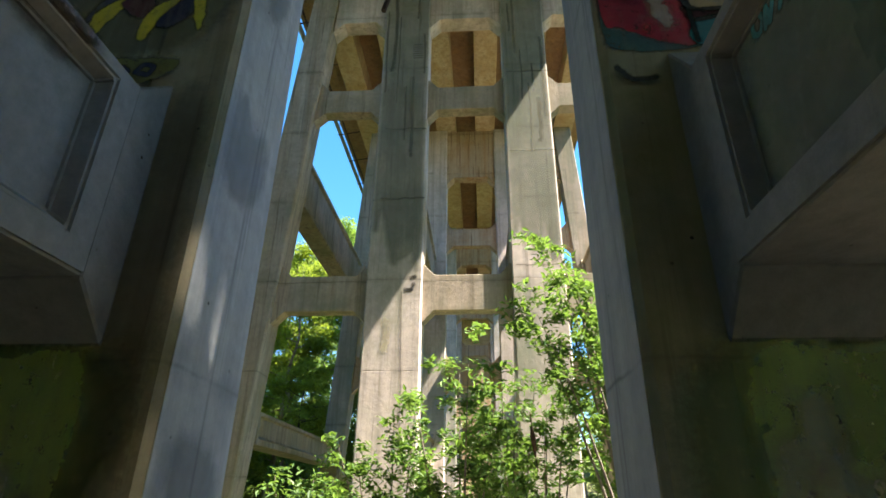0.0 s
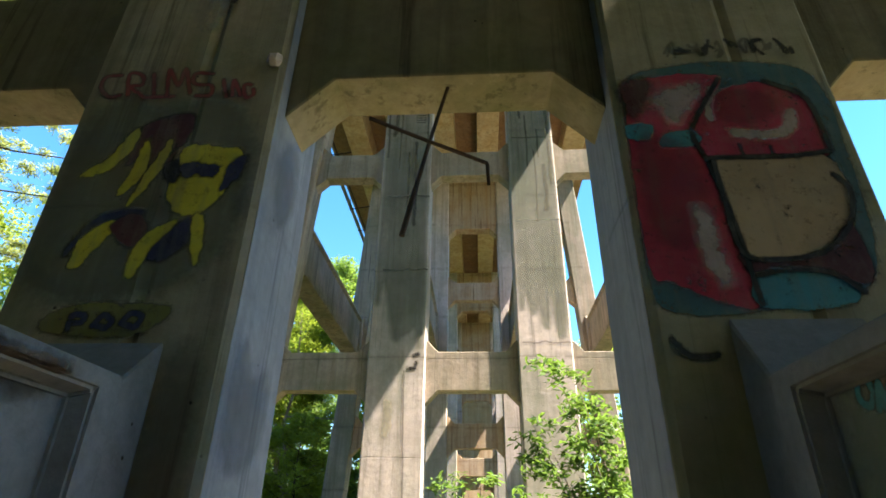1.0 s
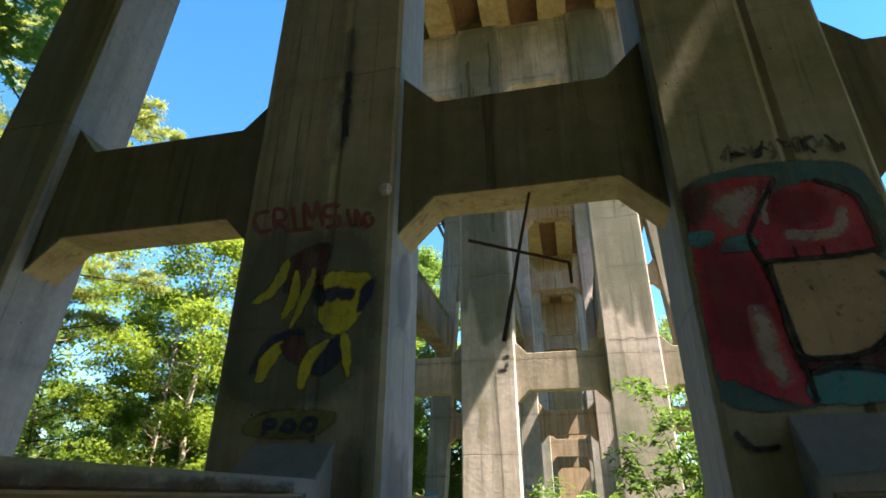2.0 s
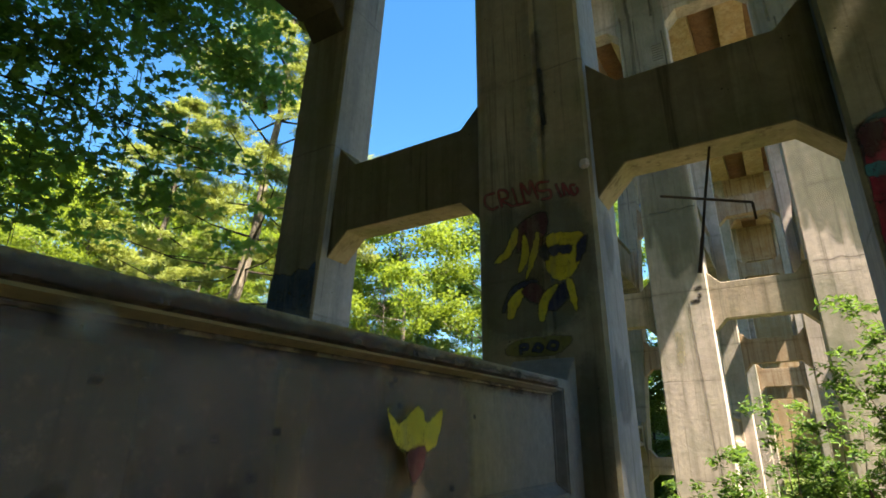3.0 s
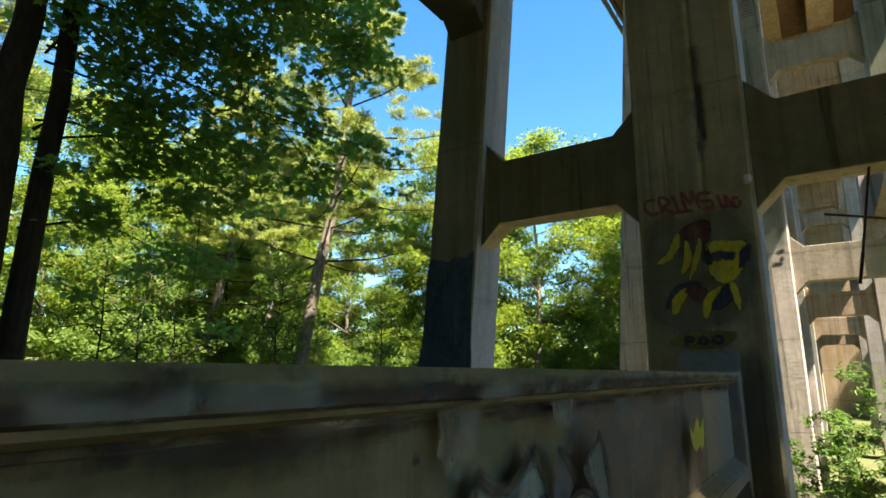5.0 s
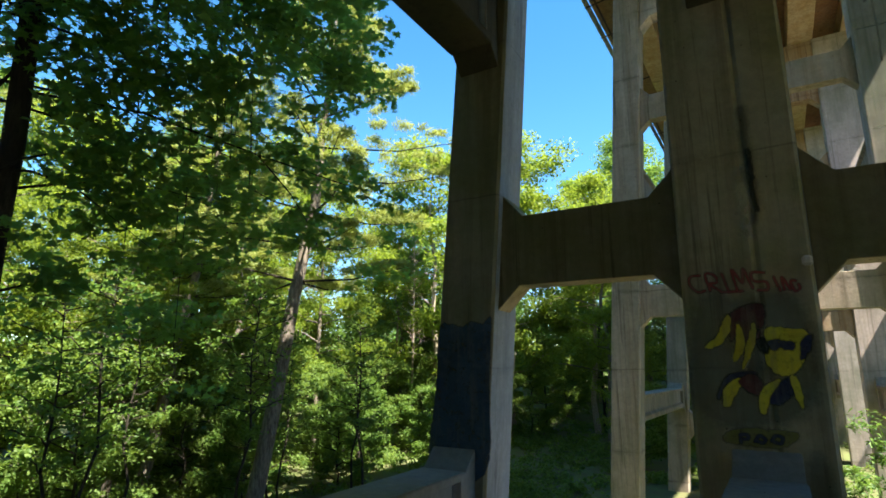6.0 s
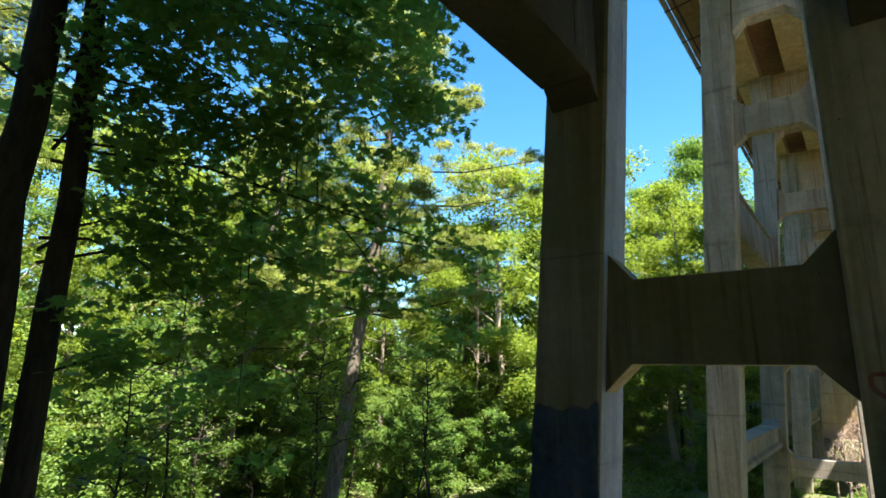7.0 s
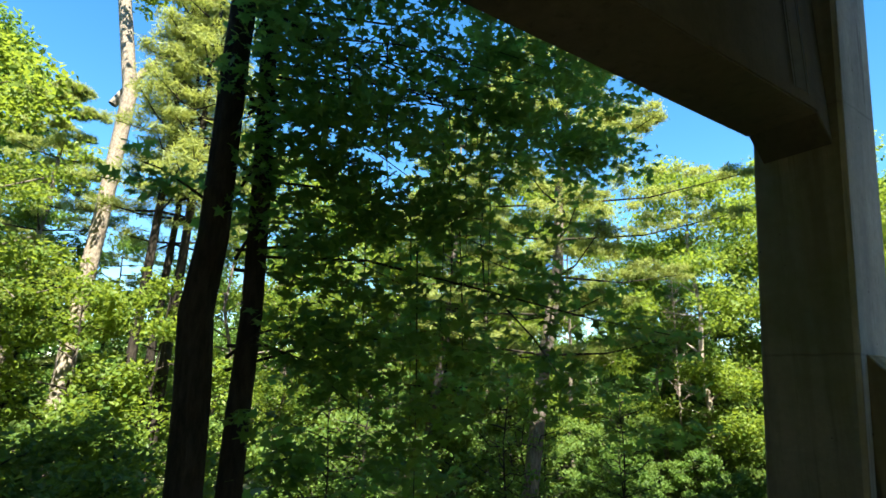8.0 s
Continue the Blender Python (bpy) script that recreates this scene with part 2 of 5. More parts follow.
def box(bm, x0, x1, y0, y1, z0, z1, bevel=0.0):
    r = bmesh.ops.create_cube(bm, size=1.0)
    bmesh.ops.scale(bm, vec=(x1 - x0, y1 - y0, z1 - z0), verts=r["verts"])
    bmesh.ops.translate(bm, vec=((x0 + x1) / 2, (y0 + y1) / 2, (z0 + z1) / 2), verts=r["verts"])
    if bevel:
        es = list({e for v in r["verts"] for e in v.link_edges})
        bmesh.ops.bevel(bm, geom=es, offset=bevel, segments=1, affect='EDGES')
    return bm


def prism(bm, outline, axis, a, b, bevel=0.0):
    """Extrudes an outline (two coordinates in the plane across the axis) from a to b along the axis."""
    def at(p, q):
        return {"x": (q, p[0], p[1]), "y": (p[0], q, p[1]), "z": (p[0], p[1], q)}[axis]
    v0 = [bm.verts.new(at(p, a)) for p in outline]
    v1 = [bm.verts.new(at(p, b)) for p in outline]
    n = len(outline)
    fs = [bm.faces.new(v0), bm.faces.new(v1[::-1])]
    for i in range(n):
        fs.append(bm.faces.new((v0[i], v1[i], v1[(i + 1) % n], v0[(i + 1) % n])))
    bmesh.ops.recalc_face_normals(bm, faces=fs)
    if bevel:
        es = list({e for f in fs for e in f.edges})
        bmesh.ops.bevel(bm, geom=es, offset=bevel, segments=1, affect='EDGES')
    return bm


def tube(points, radii, sides=8):
    """A tapered limb through points: vertices and faces."""
    vs, fs = [], []
    pts = [Vector(p) for p in points]
    for i, (p, r) in enumerate(zip(pts, radii)):
        d = (pts[min(i + 1, len(pts) - 1)] - pts[max(i - 1, 0)]).normalized()
        a = d.orthogonal().normalized() if abs(d.z) < 0.8 else (Vector((1, 0, 0)) - d * d.x).normalized()
        q = d.cross(a)
        for k in range(sides):
            w = 2 * math.pi * k / sides
            vs.append(p + r * (a * math.cos(w) + q * math.sin(w)))
        if i:
            s = (i - 1) * sides
            fs += [(s + k, s + (k + 1) % sides, s + sides + (k + 1) % sides, s + sides + k) for k in range(sides)]
    return vs, fs


def join_tubes(list_of):
    vs, fs = [], []
    for v, f in list_of:
        n = len(vs)
        vs += v
        fs += [tuple(i + n for i in q) for q in f]
    return vs, fs


# ---- ground ----
def ground_height(x, y):
    h = 0.45 * noise.noise(Vector((x * 0.05, y * 0.05, 3.0))) + 0.15 * noise.noise(Vector((x * 0.3, y * 0.3, 7.0)))
    h += 10.0 * max(0.0, min(1.0, (y - 46) / 50)) ** 1.3
    h += 5.0 * max(0.0, min(1.0, (-x - 45) / 60))
    h += 5.0 * max(0.0, min(1.0, (x - 25) / 50))
    # bank behind, out of view, added along with the shading wall
    h += 17.0 * max(0.0, min(1.0, (-17 - y) / 16)) ** 0.8
    return h - 0.3


def build_ground():
    xs = sorted({*range(-60, 61, 2), *range(-600, 601, 60)})
    ys = sorted({*range(-40, 101, 2), *range(-600, 601, 60)})
    vs = [(x, y, ground_height(x, y)) for y in ys for x in xs]
    w = len(xs)
    fs = [(j * w + i, j * w + i + 1, (j + 1) * w + i + 1, (j + 1) * w + i) for j in range(len(ys) - 1) for i in range(w - 1)]
    g = raw_part("ground", vs, fs, EARTH, smooth=True)
    g.data.materials.append(BOUNCE_GROUND)
    # pale patch under the first bents, out of view, added to bounce light
    for p in g.data.polygons:
        c = p.center
        if -7.5 < c.x < 11 + 2 * noise.noise(c * 0.2) and -15 < c.y < 8.5 + noise.noise(c * 0.3):
            p.material_index = 1
    tagged(g, "leaf-strewn brown forest floor under the viaduct and trees", "ground", kind="structure")


build_ground()

# ---- viaduct ----
MID = -0.52
# the outer columns lean inwards by BATTER a metre; their sides are given 8 m up
COLS = {"a": (-6.46, -5.545), "b": (-3.085, -1.69), "c": (0.575, 1.985), "d": (4.365, 5.28)}
FAR_COLS = {"a": (-6.88, -5.95), "b": (-3.36, -1.77), "c": (0.77, 2.24), "d": (4.89, 5.82)}
BATTER = {"a": 0.066, "b": 0.0, "c": 0.0, "d": -0.066}
DEPTH = 0.90
BENTS = [(-8.03, 0.0), (2.57, 0.0), (14.40, 0.53), (25.0, 0.53), (36.8, 0.53), (47.4, 0.53)]
CAP_Z = (17.40, 20.40)


def column_mesh(x0, x1, y0, z0, z1, crease, DEPTH):
    bm = bmesh.new()
    c = 0.035
    w = x1 - x0
    if crease:
        m = x0 + w * 0.60
        out = [(x0 + c, y0), (m - 0.05, y0), (m, y0 + 0.045), (m + 0.05, y0 + 0.012), (x1 - c, y0 + 0.012), (x1, y0 + c + 0.012), (x1, y0 + DEPTH - c), (x1 - c, y0 + DEPTH), (x0 + c, y0 + DEPTH), (x0, y0 + DEPTH - c), (x0, y0 + c)]
    else:
        out = [(x0 + c, y0), (x1 - c, y0), (x1, y0 + c), (x1, y0 + DEPTH - c), (x1 - c, y0 + DEPTH), (x0 + c, y0 + DEPTH), (x0, y0 + DEPTH - c), (x0, y0 + c)]
    return prism(bm, out, "z", z0, z1)


def lean(k, x, z):
    return x + BATTER[k] * (z - 8.0)


def shear(ob, k):
    """Leans an upright part the way its column leans."""
    for v in ob.data.vertices:
        v.co.x += BATTER[k] * (v.co.z - 8.0)


def strut_outline(p, q, x0, x1, zb, zt, h, w):
    ends = [(x0, zb - h), (x0 + w, zb), (x1 - w, zb), (x1, zb - h), (x1, zt + h), (x1 - w, zt), (x0 + w, zt), (x0, zt + h)]
    return [(lean(p if x < (x0 + x1) / 2 else q, x, z), z) for x, z in ends]


def build_bent(y, dz, mat, near):
    e = new("viaduct_bent")
    e.location = (MID, y + DEPTH / 2, 0)
    off = (-MID, -y - DEPTH / 2, 0)

    def put(name, bm, m, label=""):
        bmesh.ops.translate(bm, vec=off, verts=bm.verts[:])
        return part(name, bm, m, e, label)
    made = {}
    cols = COLS if dz == 0 else FAR_COLS
    for k, (x0, x1) in cols.items():
        made[k] = put("column", column_mesh(x0, x1, y, -1.5, CAP_Z[1] + dz, near and k in "bc", DEPTH if k in "bc" else 0.85), mat if k in "bc" else CONC_STAIN_SHADE if dz else CONC_OUTER)
        shear(made[k], k)
    names = ["a", "b", "c", "d"]
    for p, q in zip(names, names[1:]):
        x0, x1 = cols[p][1], cols[q][0]
        for zb, zt in ((6.35, 7.41), (13.35, 14.29)):
            o = put("strut", prism(bmesh.new(), strut_outline(p, q, x0, x1, zb + dz, zt + dz, 0.36, 0.34), "y", y + 0.17, y + 0.60, 0.012), mat if dz == 0 else CONC_STAIN_SHADE if y < 20 else CONC_RUSTY)
            if dz == 0:  # their upright faces are darker than their undersides
                o.data.materials.append(CONC_UPRIGHT)
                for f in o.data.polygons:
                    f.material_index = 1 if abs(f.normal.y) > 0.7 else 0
        if y == 25.0 and p == "a":
            put("strut", prism(bmesh.new(), strut_outline(p, q, x0, x1, 2.2, 2.95, 0.36, 0.34), "y", y + 0.17, y + 0.60, 0.012), mat)
        zb, zt = CAP_Z[0] + dz, CAP_Z[1] + dz
        x0, x1 = lean(p, x0, zb), lean(q, x1, zb)
        a0, a1 = BATTER[p] * (zt - zb), BATTER[q] * (zt - zb)
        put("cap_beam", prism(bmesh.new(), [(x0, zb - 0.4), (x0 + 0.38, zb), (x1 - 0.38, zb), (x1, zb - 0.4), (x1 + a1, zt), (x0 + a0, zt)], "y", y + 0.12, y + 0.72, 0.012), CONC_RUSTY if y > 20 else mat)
    tagged(e, "weathered concrete viaduct bent with four columns and haunched struts", "bridge pier", "bents of the viaduct", "structure")
    return e, made


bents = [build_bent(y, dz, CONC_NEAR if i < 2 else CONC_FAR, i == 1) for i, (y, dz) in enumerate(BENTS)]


def girder_mesh(xc, half, y0, y1, z0, z1, flare):
    """A deep concrete girder with a recessed, splayed panel on both faces."""
    bm = bmesh.new()
    r, top, bot, end, neck = 0.11, 0.10, 0.16, 0.18, 0.28

    def rect(x, ya, yb, za, zb):
        return [bm.verts.new(p) for p in ((x, ya, za), (x, yb, za), (x, yb, zb), (x, ya, zb))]

    def ring(p, q):
        for i in range(4):
            bm.faces.new((p[i], p[(i + 1) % 4], q[(i + 1) % 4], q[i]))
    ya, yb = y0 + neck, y1 - neck
    sides = []
    for s in (-1, 1):
        o = rect(xc + s * half, ya, yb, z0, z1)
        f = rect(xc + s * half, ya + end, yb - end, z0 + bot, z1 - top)
        w = rect(xc + s * (half - r), ya + end + 0.025, yb - end - 0.025, z0 + bot + 0.08, z1 - top - 0.03)
        ring(o, f)
        ring(f, w)
        bm.faces.new(w)
        sides.append(o)
    ring(*sides)
    bmesh.ops.recalc_face_normals(bm, faces=bm.faces[:])
    es = [e for e in bm.edges if len(e.link_faces) == 2 and e.calc_face_angle(0) > 0.3]
    bmesh.ops.bevel(bm, geom=es, offset=0.015, segments=2, affect='EDGES')
    # end blocks that flare up and down against the columns
    h = half - 0.02
    for p, q in ((yb, y1), (ya, y0)):
        p += 0.004 if q > p else -0.004
        prism(bm, [(p, z0 + 0.004), (p, z1 - 0.006), (q, z1 + flare), (q, z0 - 0.27)], "x", xc - h, xc + h, 0.012)
    return bm


FALL = 0.015  # the first girders fall this much a metre away from the far bents
TOWERS = [(0, 1), (2, 3), (4, 5)]
girders = {}
for i, j in TOWERS:
    y0, y1, dz = BENTS[i][0] + 0.85, BENTS[j][0], BENTS[i][1]
    for k, (x0, x1) in (COLS if i == 0 else FAR_COLS).items():
        half = 0.36 if k in "bc" else 0.37
        for z0, z1 in ((2.885, 4.01 if k in "bc" else 3.76), (10.16, 12.0)):
            m = CONC_STAIN_SHADE if i else CONC_WALL if z0 < 8 else CONC_BEAM
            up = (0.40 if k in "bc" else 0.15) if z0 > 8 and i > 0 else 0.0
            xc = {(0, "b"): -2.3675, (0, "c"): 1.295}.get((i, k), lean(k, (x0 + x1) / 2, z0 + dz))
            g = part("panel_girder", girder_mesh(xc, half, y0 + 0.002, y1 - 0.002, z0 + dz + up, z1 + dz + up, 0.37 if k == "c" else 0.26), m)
            girders[(i, k, z0 < 8)] = g
            if i == 0 and k == "a" and z0 > 8:  # its recess end takes the pale skylight coat too
                g.data.materials.append(SKYLIT_SIDE)
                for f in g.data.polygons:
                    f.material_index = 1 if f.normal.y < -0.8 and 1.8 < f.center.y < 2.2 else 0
            if i == 0:
                for v in g.data.vertices:
                    v.co.z += FALL * (v.co.y - 2.57)
            tagged(g, "deep weathered concrete girder with a recessed panel between two bents", "girder", "girders of the viaduct", "structure")


def build_deck():
    e = new("bridge_deck")
    y0, y1, dz = -40.0, 110.0, 0.53
    z = CAP_Z[1] + dz
    cuts = [y0] + [y + DEPTH / 2 for y, _ in BENTS] + [58.0, y1]
    for k in range(6):
        x = -0.76 + 2.15 * (k - 2.5)
        for a, b in zip(cuts, cuts[1:]):
            part("stringer", box(bmesh.new(), x - 0.53, x + 0.53, a + 0.02, b - 0.02, z, z + 1.05, 0.02), CONC_DECK, e)
    part("slab", box(bmesh.new(), -8.05, 5.92, y0, y1, z + 1.05, z + 1.45, 0.03), CONC_SLAB, e)
    for x in (-8.05, 5.67):
        part("parapet", box(bmesh.new(), x, x + 0.25, y0, y1, z + 1.454, z + 2.4, 0.03), CONC_FAR, e)
    vs, fs = tube([(-7.92, y0, z + 0.25), (-7.92, y1, z + 0.25)], [0.11, 0.11], 10)
    raw_part("drain_pipe", vs, fs, PIPE, e, "grey pipe hung along the deck edge")
    vs, fs = tube([(-7.60, y0, z + 0.42), (-7.60, y1, z + 0.42)], [0.05, 0.05], 8)
    raw_part("conduit", vs, fs, RUST, e, "thin dark conduit beside the pipe")
    y = 4.0
    while y < 60:
        vs, fs = join_tubes([tube([(-6.65, y, z + 0.30), (-7.98, y, z + 0.11)], [0.035, 0.035], 6), tube([(-7.98, y, z + 0.09), (-7.98, y, z + 1.06)], [0.025, 0.025], 6)])
        raw_part("pipe_bracket", vs, fs, RUST, e, "dark steel pipe bracket")
        y += 2.65
    tagged(e, "concrete bridge deck with stained stringers underneath", "bridge deck", kind="structure")


build_deck()


def build_shade_wall():
    """An unseen concrete wall in the bank behind, added to keep sky light off the fronts."""
    bm = box(bmesh.new(), -11.0, 10.0, -18.0, -16.5, -1.0, 19.8, 0.05)
    tagged(part("abutment_wall", bm, CONC_NEAR), "unseen concrete wall added behind to darken the first bents", "abutment", kind="structure")


build_shade_wall()
end_wall = part("abutment_wall", box(bmesh.new(), -10.0, 9.0, 58.0, 59.5, -1.0, 20.9, 0.05), CONC_DECK)
tagged(end_wall, "brown stained concrete end wall under the far deck", "abutment", kind="structure")

# ---- trees ----
def leaf_cloud(rng, centres, radii, count, size, shape, flat=0.5, squash=0.72):
    """Many single leaves in clumps: vertices and faces."""
    centres, radii = np.array(centres), np.array(radii)
    w = radii ** 2
    pick = rng.choice(len(centres), size=count, p=w / w.sum())
    d = rng.normal(size=(count, 3))
    d /= np.linalg.norm(d, axis=1)[:, None]
    r = rng.random(count) ** 0.45
    pos = centres[pick] + d * (r * radii[pick])[:, None] * np.array([1, 1, squash])
    nrm = rng.normal(size=(count, 3)) * flat + np.array([0, 0, 1.0])
    nrm /= np.linalg.norm(nrm, axis=1)[:, None]
    t = np.cross(nrm, rng.normal(size=(count, 3)))
    t /= np.linalg.norm(t, axis=1)[:, None]
    b = np.cross(nrm, t)
    s = size * (0.65 + 0.7 * rng.random(count))
    shape = np.array(shape)
    k = len(shape)
    vs = pos[:, None, :] + s[:, None, None] * (shape[None, :, 0, None] * t[:, None, :] + shape[None, :, 1, None] * b[:, None, :] + shape[None, :, 2, None] * nrm[:, None, :])
    fs = np.arange(count * k).reshape(count, k)
    return vs.reshape(-1, 3).tolist(), fs.tolist()


QUAD_LEAF = [(-0.5, 0, 0.0), (0, -0.33, 0.08), (0.55, 0, -0.06), (0, 0.33, 0.08)]
LANCE_LEAF = [(-0.5, 0, 0.0), (-0.1, -0.2, 0.05), (0.65, 0, -0.12), (-0.1, 0.2, 0.05)]
MAPLE = [(-0.55, 0.03, -0.05), (-0.12, 0.06, 0.0), (-0.22, 0.42, -0.04), (0.0, 0.30, 0.0), (0.22, 0.55, -0.06), (0.24, 0.22, 0.0), (0.62, 0.0, -0.08), (0.24, -0.22, 0.0), (0.22, -0.55, -0.06), (0.0, -0.30, 0.0), (-0.22, -0.42, -0.04), (-0.12, -0.06, 0.0), (-0.55, -0.03, -0.05)]


def wobble_path(rng, a, b, n, amount):
    a, b = Vector(a), Vector(b)
    return [a.lerp(b, i / n) + (Vector(rng.normal(size=3) * amount) if 0 < i < n else Vector((0, 0, 0))) for i in range(n + 1)]


def broadleaf(seed, height, spread, trunk_r, leaves, leaf_size, mat, bark, bare=0.3, lean=(0, 0), taper=0.125, puff=1.0):
    """A broadleaf tree standing at its own origin: limbs fork into twigs that carry flat, uneven sprays of leaves."""
    rng = np.random.default_rng(seed)
    e = new("tree")
    top = Vector((lean[0], lean[1], height * 0.93))
    path = wobble_path(rng, (0, 0, -0.4), top, 7, 0.025 * height * 0.5)
    limbs = [tube(path, [trunk_r * (1.25 if i == 0 else 1 - taper * i) for i in range(8)], 8)]
    centres, radii = [], []
    n = 24
    for i in range(n):
        f = bare + (0.98 - bare) * (i + rng.random()) / n
        base = path[min(7, int(f * 7))].lerp(path[min(7, int(f * 7) + 1)], f * 7 - int(f * 7))
        ang = i * 2.4 + rng.random() * 0.9
        reach = spread * (math.sin(math.pi * min(0.97, 0.18 + 0.80 * (f - bare) / (1 - bare))) * 0.85 + 0.15) * (0.55 + 0.65 * rng.random())
        tip = base + Vector((math.cos(ang) * reach, math.sin(ang) * reach, reach * (0.10 + 0.5 * rng.random())))
        run = wobble_path(rng, base, tip, 4, 0.06 * reach)
        limbs.append(tube(run, [trunk_r * 0.34 * (1 - 0.8 * f) + 0.02] + [trunk_r * 0.2 * (1 - 0.8 * f) + 0.012] * 3 + [0.008], 5))
        for k in range(6):
            q = 0.35 + 0.65 * (k + rng.random()) / 6
            j = min(3, int(q * 4))
            fork = run[j].lerp(run[j + 1], q * 4 - j)
            out = ang + rng.normal() * 0.9
            far = spread * (0.10 + 0.20 * rng.random())
            end = fork + Vector((math.cos(out) * far, math.sin(out) * far, far * rng.normal() * 0.35))
            for g in (0.55, 1.0):
                centres.append(tuple(fork.lerp(end, g)))
                radii.append(puff * spread * (0.085 + 0.12 * rng.random()) * (1.2 if g < 1 else 0.9))
    centres.append(tuple(top))
    radii.append(spread * 0.14)
    vs, fs = join_tubes(limbs)
    raw_part("trunk", vs, fs, bark, e, smooth=True)
    vs, fs = leaf_cloud(rng, centres, radii, leaves, leaf_size, QUAD_LEAF, 0.7, 0.62)
    raw_part("crown", vs, fs, mat, e)
    return e


def pine(seed, height, trunk_r, spread, lean=(0, 0), start=0.35, needles=62000, bark=None):
    """A white pine: whorls of level limbs that carry flat tufts of long needles."""
    rng = np.random.default_rng(seed)
    e = new("pine_tree")
    top = Vector((lean[0], lean[1], height))
    # the stem bends: steeper above than below
    path = [Vector((lean[0] * g, lean[1] * g, height * f)) + Vector(rng.normal(size=3) * 0.03) for f, g in ((-0.02, -0.05), (0.16, 0.24), (0.33, 0.50), (0.48, 0.74), (0.60, 0.83), (0.71, 0.9), (0.82, 0.95), (0.92, 0.98), (1.0, 1.0))]
    raw = tube(path, [trunk_r * (1.0 - 0.11 * i) for i in range(9)], 10)
    raw_part("trunk", raw[0], raw[1], bark or BARK_PINE, e, smooth=True)

    def stem(f):
        k = next(i for i in range(8) if path[i + 1].z >= f * height - 0.2 or i == 7)
        return path[k].lerp(path[k + 1], min(1.0, max(0.0, (f * height - path[k].z) / (path[k + 1].z - path[k].z))))
    centres, radii = [], []
    whorls = 12
    for w in range(whorls):
        f = start + (0.99 - start) * w / (whorls - 1)
        base = stem(f)
        for k in range(4):
            ang = w * 1.3 + k * 2 * math.pi / 4 + rng.normal() * 0.3
            reach = spread * min(1.0, 2.3 * (1.06 - f)) * (0.45 + 0.75 * rng.random())
            tip = base + Vector((math.cos(ang) * reach, math.sin(ang) * reach, reach * 0.10 + 0.25 * rng.normal()))
            v, q = tube([base, base.lerp(tip, 0.5) + Vector((0, 0, -0.05 * reach)), tip], [0.055, 0.03, 0.01], 5)
            raw_part("limb", v, q, BARK_DARK, e)
            side = Vector((-math.sin(ang), math.cos(ang), 0))
            for q in np.linspace(0.4, 1.0, 6):
                for sgn in (-1, 0, 1):
                    centres.append(tuple(base.lerp(tip, q) + side * sgn * reach * 0.22 * (1.1 - q) * 2 + Vector((0, 0, 0.12)) + Vector(rng.normal(size=3) * 0.12)))
                    radii.append(0.24 + 0.20 * rng.random())
    vs, fs = leaf_cloud(rng, centres, radii, needles, 0.30, [(-0.5, -0.05, 0), (0.5, -0.02, 0.1), (0.5, 0.02, 0.1), (-0.5, 0.05, 0)], 0.8, 0.34)
    raw_part("needles", vs, fs, PINE_LEAF, e)
    return e


def put(tree, x, y, turn=0.0, size=1.0, z=None):
    tree.matrix_basis = pose(x, y, ground_height(x, y) if z is None else z, 0, 0, turn) @ Matrix.Diagonal((size, size, size, 1))
    return tree


def again(tree, x, y, turn, size):
    t = copy_thing(tree, pose(x, y, ground_height(x, y), 0, 0, turn))
    t.scale = (size, size, size)
    return t


